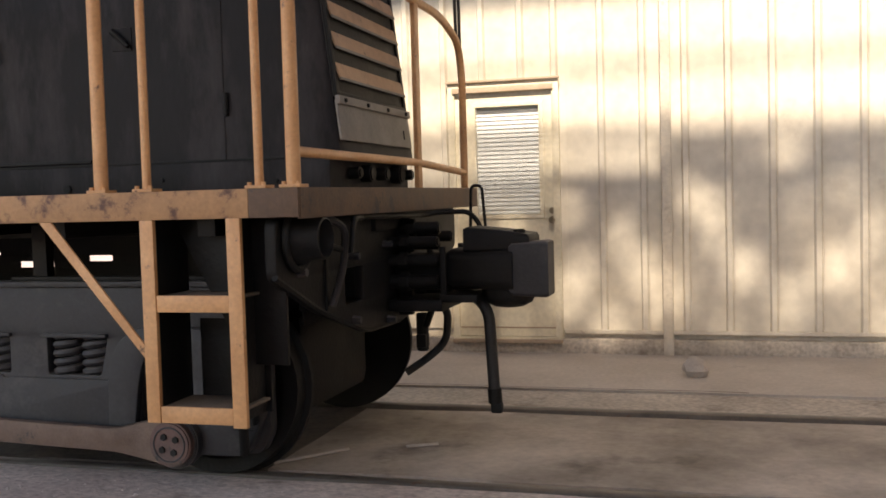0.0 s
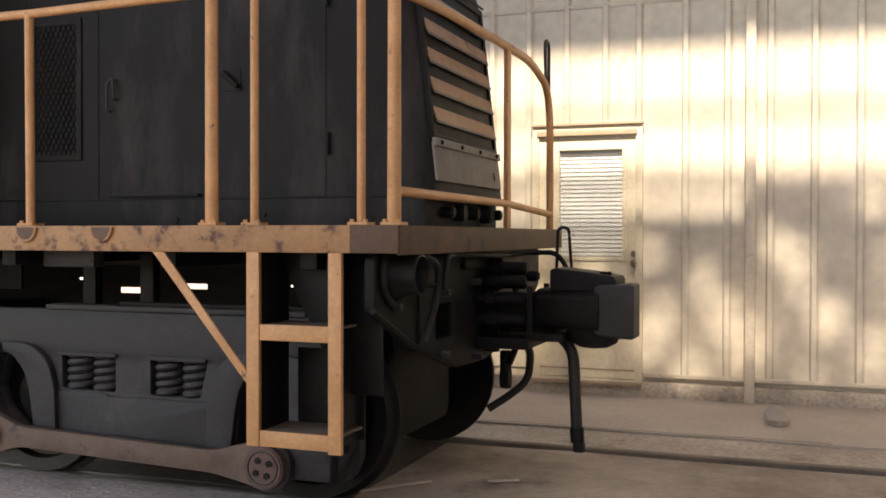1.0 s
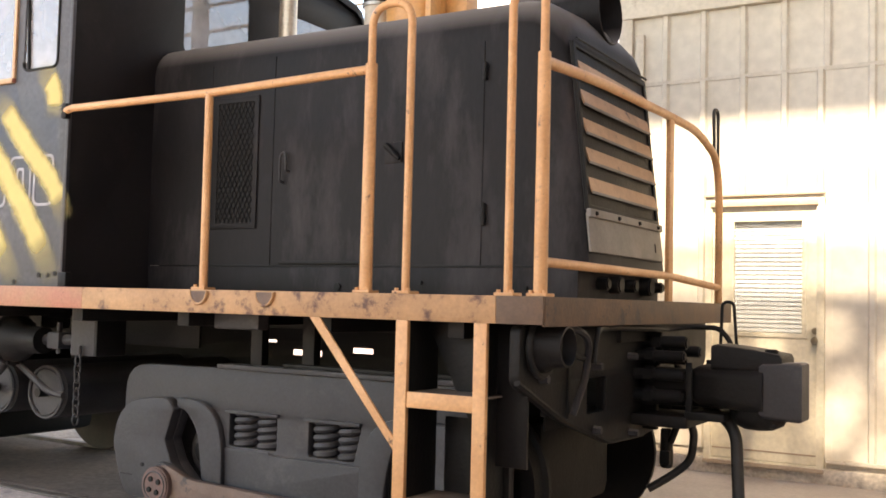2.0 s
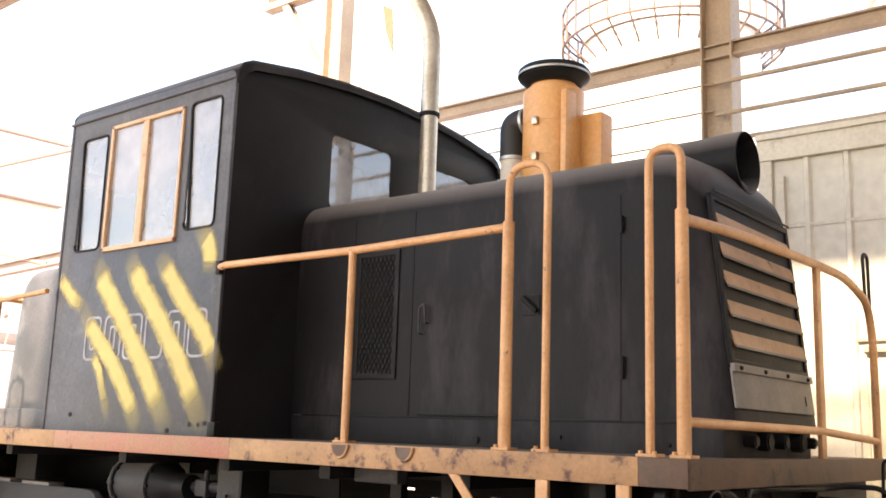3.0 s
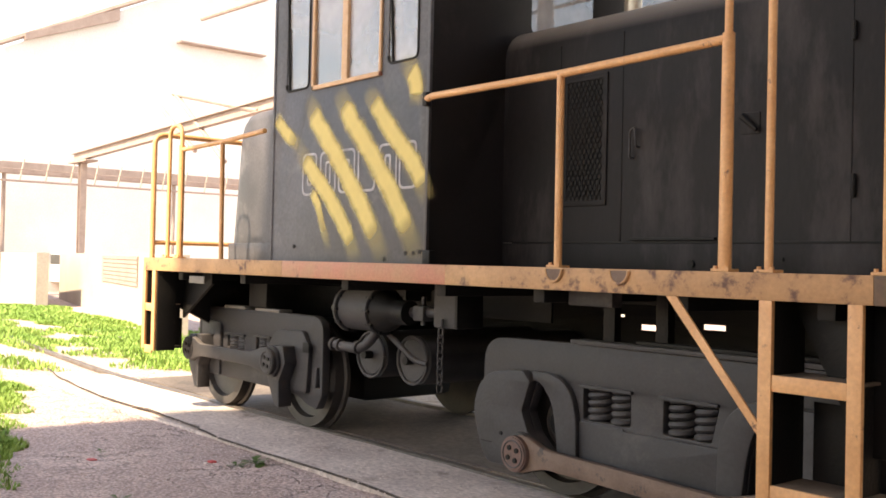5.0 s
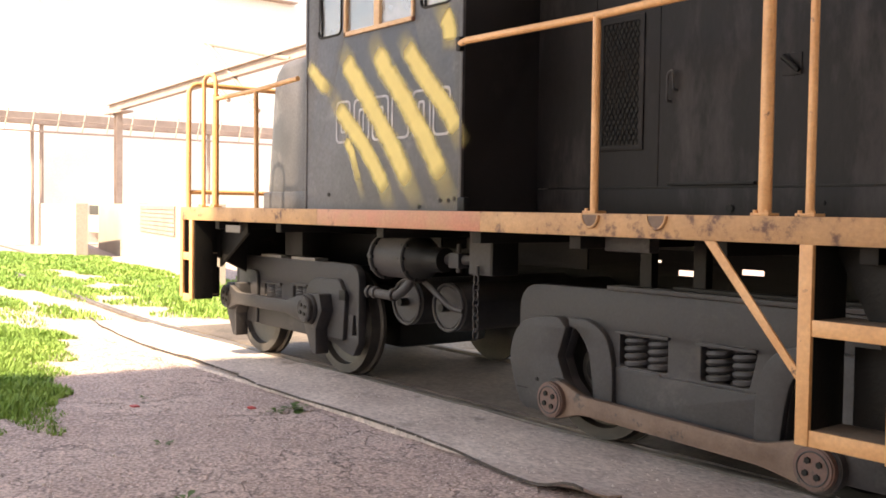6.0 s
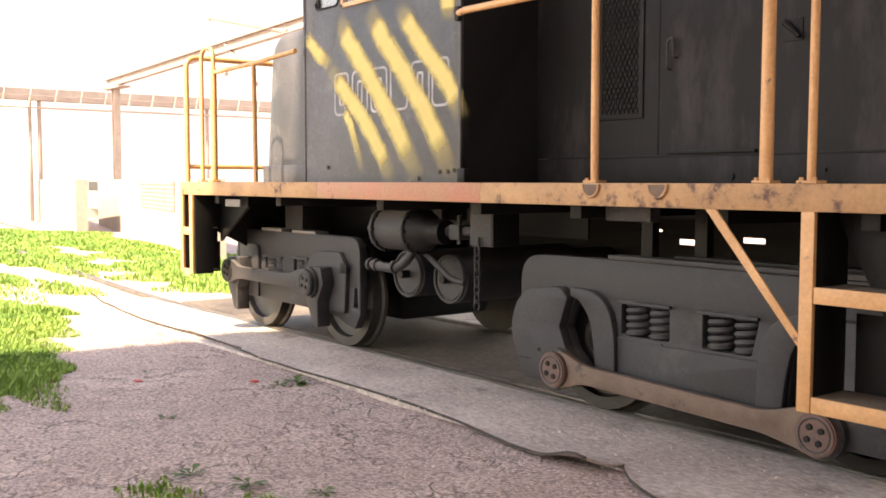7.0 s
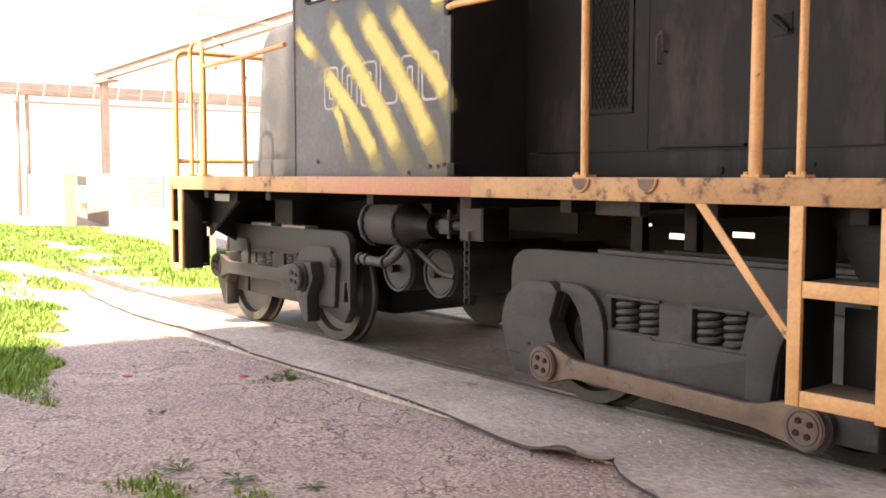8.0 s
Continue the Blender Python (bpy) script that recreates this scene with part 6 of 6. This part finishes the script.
for name, px, py, s in (("litter_scrap", -3.95, -2.72, 0.035), ("litter_scrap", -3.48, -2.09, 0.030)):
    b = box(-s, s, -s * 0.7, s * 0.7, 0, s * 0.5, 0.006)
    bmesh.ops.translate(b, verts=b.verts, vec=(px, py, -0.02))
    solid(name, b, "red", "small crumpled red plastic scrap on the dirt", "litter", "red scraps")


def weed(px, py, pz, size, seed):
    q = random.Random(seed)
    w = thing("weed", "small green broad-leaved weed growing from the dirt", "weed", "weeds")
    for k in range(13):
        a, ln = q.uniform(0, math.tau), size * q.uniform(0.5, 1.0)
        up = q.uniform(0.3, 1.0)
        d, s = Vector((math.cos(a), math.sin(a), up)).normalized(), Vector((-math.sin(a), math.cos(a), 0))
        b = bmesh.new()
        o = Vector((px, py, pz))
        spine = [(0, 0.003), (0.4, 0.05), (0.7, 0.16), (0.88, 0.11), (1.0, 0.004)]
        prev = None
        for t, hw in spine:
            c = o + d * ln * t - Vector((0, 0, 0.35 * ln * t * t))
            cur = (b.verts.new(c - s * ln * hw), b.verts.new(c + Vector((0, 0, -0.01 * ln))), b.verts.new(c + s * ln * hw))
            if prev:
                b.faces.new((prev[0], prev[1], cur[1], cur[0]))
                b.faces.new((prev[1], prev[2], cur[2], cur[1]))
            prev = cur
        part("leaf", b, "weed", w)
    return w


for px, py, s, sd in ((-2.87, -2.96, 0.10, 1), (-3.32, -1.86, 0.16, 2), (-3.30, -2.0, 0.09, 3), (-1.45, -3.15, 0.13, 4), (-1.15, -2.95, 0.08, 5), (-1.75, -3.3, 0.12, 6), (-0.55, -1.95, 0.09, 7), (-4.25, -2.55, 0.07, 8)):
    weed(px, py, -0.025, s, sd)

# broken concrete lump by the wall
chunk = bmesh.new()
bmesh.ops.create_icosphere(chunk, subdivisions=2, radius=0.075)
for v in chunk.verts:
    v.co = v.co * (1 + 0.35 * noise.noise(v.co * 14)) * (1.0 if v.co.z < 0 else 1.25)
bmesh.ops.translate(chunk, verts=chunk.verts, vec=(2.30, 1.92, 0.05))
solid("concrete_chunk", chunk, "concrete_light", "small broken lump of concrete on the floor", "rubble", smooth=False)
crk = bmesh.new()
prev = None
for i in range(60):
    x = -1.2 + i * 0.065
    y = 1.36 + 0.02 * noise.noise((x * 2, 0, 4))
    w = 0.006 + 0.008 * max(0, noise.noise((x * 1.7, 3, 0)))
    cur = (crk.verts.new((x, y - w, 0.013)), crk.verts.new((x, y + w, 0.013)))
    if prev:
        crk.faces.new((prev[0], cur[0], cur[1], prev[1]))
    prev = cur
solid("floor_joint", crk, "rubber", "dark dirt-filled joint in the concrete floor", "joint", kind="structure", smooth=False)
straw = bmesh.new()
for (ax_, ay_), (bx_, by_) in (((0.35, -0.62), (0.62, -0.30)), ((0.9, -0.2), (1.05, -0.12))):
    rod((ax_, ay_, -0.004), (bx_, by_, -0.004), 0.008, seg=6, bm=straw)
solid("floor_strip", straw, "concrete_light", "pale thin strip lying between the rails", "strip", smooth=False)

# low walls, frames and conveyors of the yard
def low_wall(p, q, h, t, label):
    p, q = Vector((*p, 0)), Vector((*q, 0))
    d = (q - p).normalized()
    s = Vector((-d.y, d.x, 0)) * t / 2
    w = tagged(part("yard_wall", loft([[a - s - Vector((0, 0, 0.2)), a + s - Vector((0, 0, 0.2)), a + s + Vector((0, 0, h)), a - s + Vector((0, 0, h))] for a in (p, q)]), "far_wall", smooth=False), label, "wall", "yard walls")
    return w


low_wall((-46.0, 6.9), (-23.8, 3.26), 1.37, 0.3, "low pale concrete wall with a shaded end")
far_wall = low_wall((-28.8, 5.5), (-13.0, 2.1), 1.38, 0.25, "low pale concrete wall in the sunny yard")
d = (Vector((-13.0, 2.1, 0)) - Vector((-27.6, 5.25, 0))).normalized()
for k in range(7):
    z = 0.74 + k * 0.088
    a, c = (Vector((-13.0, 2.1, z)) - d * u + Vector((d.y, -d.x, 0)) * 0.135 for u in (7.6, 3.2))
    part("wall_slat", loft([[q + Vector((0, 0, h)) + Vector((d.y, -d.x, 0)) * w for w, h in ((0, 0), (0.02, 0), (0.02, 0.07), (0, 0.07))] for q in (a, c)]), "trestle", far_wall, "brown slatted panel on the wall", smooth=False)


def parked_car(px, py):
    c = thing("car", "small white car parked beyond the yard wall", "car")
    prof = [(-2.0, 0.35), (2.0, 0.35), (2.05, 0.75), (1.2, 0.92), (0.7, 1.38), (-0.9, 1.42), (-1.6, 0.98), (-2.05, 0.90)]
    part("body", loft([[(px + u, py + v, z) for u, z in corner_path(prof, 0.15)] for v in (-0.8, 0.8)]), "silo", c)
    part("side_window", plate(corner_path([(px - 1.2, 0.98), (px + 0.9, 0.98), (px + 0.55, 1.32), (px - 0.85, 1.34)], 0.06), [], 0.01, side_at(py - 0.806)), "void", c)
    for u in (-1.25, 1.3):
        for v in (-0.72, 0.72):
            part("wheel", rod((px + u, py + v - 0.1, 0.27), (px + u, py + v + 0.1, 0.27), 0.32, seg=20, bevel=0.03), "hose", c)


parked_car(-33.5, 7.6)

canopy = thing("canopy_frame", "rust-brown steel canopy frame standing in the yard", "frame")
for px in (-28.8, -13.8):
    part("post", i_beam((px, 6, 0), (px, 6, 4.35), 0.24, 0.2, (1, 0, 0)), "trestle", canopy, smooth=False)
part("beam", i_beam((-29.6, 6, 4.46), (-12, 6, 5.0), 0.26, 0.2), "trestle", canopy, smooth=False)
part("cap", box(-29.6, -28.0, 5.8, 6.2, 4.26, 4.32, 0.01), "trestle", canopy)
for p, q in (((-22.0, 6, 5.63), (-19.17, 6, 3.67)), ((-23.0, 6, 5.42), (-20.8, 6, 4.05)), ((-22.2, 6, 5.68), (-17.6, 6, 4.75)), ((-20.6, 6, 7.4), (-14.5, 6, 7.2))):
    part("strut", rod(p, q, 0.06, seg=8), "trestle", canopy)

conveyor = thing("conveyor_gallery", "long rusty conveyor gallery on trestles far off", "conveyor")
CXF = -31.5
part("gallery", box(CXF - 0.4, CXF, -8, 24, 3.98, 4.38, 0.02), "trestle", conveyor, smooth=False)
part("walkway", box(CXF + 0.1, CXF + 0.4, -8, 24, 3.70, 3.75, 0.01), "trestle", conveyor, smooth=False)
for k in range(38):
    y = -7.5 + k * 0.82
    part("frame_bar", rod((CXF + 0.3, y, 3.72), (CXF + 0.3, y + 0.14, 4.45), 0.028, seg=6), "far_wall", conveyor)
part("guard_rail", rod((CXF + 0.4, -8, 4.1), (CXF + 0.4, 24, 4.1), 0.018, seg=6), "trestle", conveyor)
for y in (-6.0, -1.5, 4.15, 4.45, 10.4, 16.0, 22.0):
    part("leg", rod((CXF - 0.2, y, 0), (CXF - 0.2, y, 4.0), 0.07, seg=10), "trestle", conveyor)

shed = thing("far_building", "tall pale metal building with a gabled roof in glare", "building")
part("wall", loft([[(x, y, z) for y, z in ((5.0, -0.1), (32, -0.1), (32, 10.6), (15.5, 12.2), (12.3, 12.2), (5.0, 8.6))] for x in (-52, -34)]), "silo", shed, smooth=False)
part("roof_edge", tube([(-33.9, 4.6, 8.6), (-33.9, 12.3, 12.35), (-33.9, 15.5, 12.4), (-33.9, 32, 10.8)], 0.11, 6), "trestle", shed, smooth=False)
part("fascia", loft([[(-33.93 + q, y, z) for q, z in ((0, z0), (0.2, z0), (0.2, z1), (0, z1))] for y, z0, z1 in ((5.6, 8.9, 9.15), (9.0, 10.2, 10.65))]), "trestle", shed, smooth=False)
for y, z in ((11.4, 9.75),):
    part("awning", box(-34.0, -33.6, y, y + 3.8, z, z + 0.07, 0.02), "trestle", shed, smooth=False)


def silo(cx, cy, r_, h, label, ring_z=None):
    s = thing("silo", label, "silo", "silos of the yard")
    n = 48
    part("shell", loft([[(cx + r_ * math.cos(math.tau * k / n), cy + r_ * math.sin(math.tau * k / n), z) for k in range(n)] for z in (-0.1, h)]), "silo", s)
    for k in range(1, int(h / 1.2)):
        part("hoop_band", tube([(cx + (r_ + 0.01) * math.cos(math.tau * j / n), cy + (r_ + 0.01) * math.sin(math.tau * j / n), k * 1.2) for j in range(n + 1)], 0.02, 4), "silo", s)
    part("cone_roof", loft([[(cx + q * math.cos(math.tau * k / n), cy + q * math.sin(math.tau * k / n), z) for k in range(n)] for q, z in ((r_ + 0.1, h), (0.3, h + r_ * 0.5))]), "silo", s)
    if ring_z:
        for q, z in ((r_ + 0.55, ring_z), (r_ + 0.55, ring_z + 0.45), (r_ + 0.55, ring_z + 0.9), (r_ + 0.1, ring_z)):
            part("guard_ring", tube([(cx + q * math.cos(math.tau * j / n), cy + q * math.sin(math.tau * j / n), z) for j in range(n + 1)], 0.032, 6), "rust", s)
        for j in range(30):
            a = math.tau * j / 30
            p = (cx + (r_ + 0.55) * math.cos(a), cy + (r_ + 0.55) * math.sin(a), ring_z)
            part("guard_post", rod(p, (p[0], p[1], ring_z + 0.9), 0.028, seg=5), "rust", s)
            part("bracket", rod((cx + r_ * math.cos(a), cy + r_ * math.sin(a), ring_z - 0.5), p, 0.028, seg=5), "rust", s)
    return s


silo(-7.54, 16.0, 2.1, 15.0, "pale steel silo with a caged ring walkway", 10.75)
silo(-15.9, 15.5, 1.9, 16.0, "tall pale steel silo behind the shed")
silo(-1.0, 17.5, 2.2, 11.0, "pale steel silo behind the shed wall")
ladder_cage = thing("caged_ladder", "tall caged access ladder against the silo", "ladder")
for dx_ in (-0.25, 0.25):
    part("stringer", rod((-16.3 + dx_, 13.3, 0), (-16.3 + dx_, 13.3, 15), 0.03, seg=6), "trestle", ladder_cage)
for k in range(36):
    part("rung", rod((-16.55, 13.3, 0.4 + k * 0.4), (-16.05, 13.3, 0.4 + k * 0.4), 0.015, seg=5), "trestle", ladder_cage)
pennant = bmesh.new()
f = [pennant.verts.new(p) for p in ((-14.1, 12.6, 12.4), (-13.75, 12.6, 12.2), (-13.65, 12.6, 10.9), (-13.95, 12.6, 11.6))]
g = [pennant.verts.new(v.co + Vector((0, 0.03, 0))) for v in f]
pennant.faces.new(f[::-1]); pennant.faces.new(g)
for k in range(4):
    pennant.faces.new((f[k], f[(k + 1) % 4], g[(k + 1) % 4], g[k]))
flag = thing("red_flag", "small red cloth hanging from the silo ladder", "flag")
part("cloth", pennant, "flag", flag, smooth=False)
part("line", rod((-16.3, 13.3, 12.4), (-13.7, 12.6, 12.4), 0.012, seg=5), "trestle", flag)

# roof corner of the next bay
bay = thing("canopy_roof", "pale corrugated canopy roof with a rusty edge beam", "roof", kind="structure")
part("sheet", box(-14, -7.2, -1.3, 0.26, 6.60, 6.63), "far_wall", bay, smooth=False)
part("edge_beam", i_beam((-14, 0.33, 6.5), (-7.2, 0.29, 6.5), 0.13, 0.10), "trestle", bay, smooth=False)
part("purlin", i_beam((-9.9, -1.3, 6.53), (-9.9, 0.25, 6.53), 0.10, 0.06), "trestle", bay, smooth=False)
for k in range(16):
    part("corrugation", box(-14, -7.2, -1.28 + k * 0.1, -1.23 + k * 0.1, 6.60, 6.618), "far_wall", bay, smooth=False)
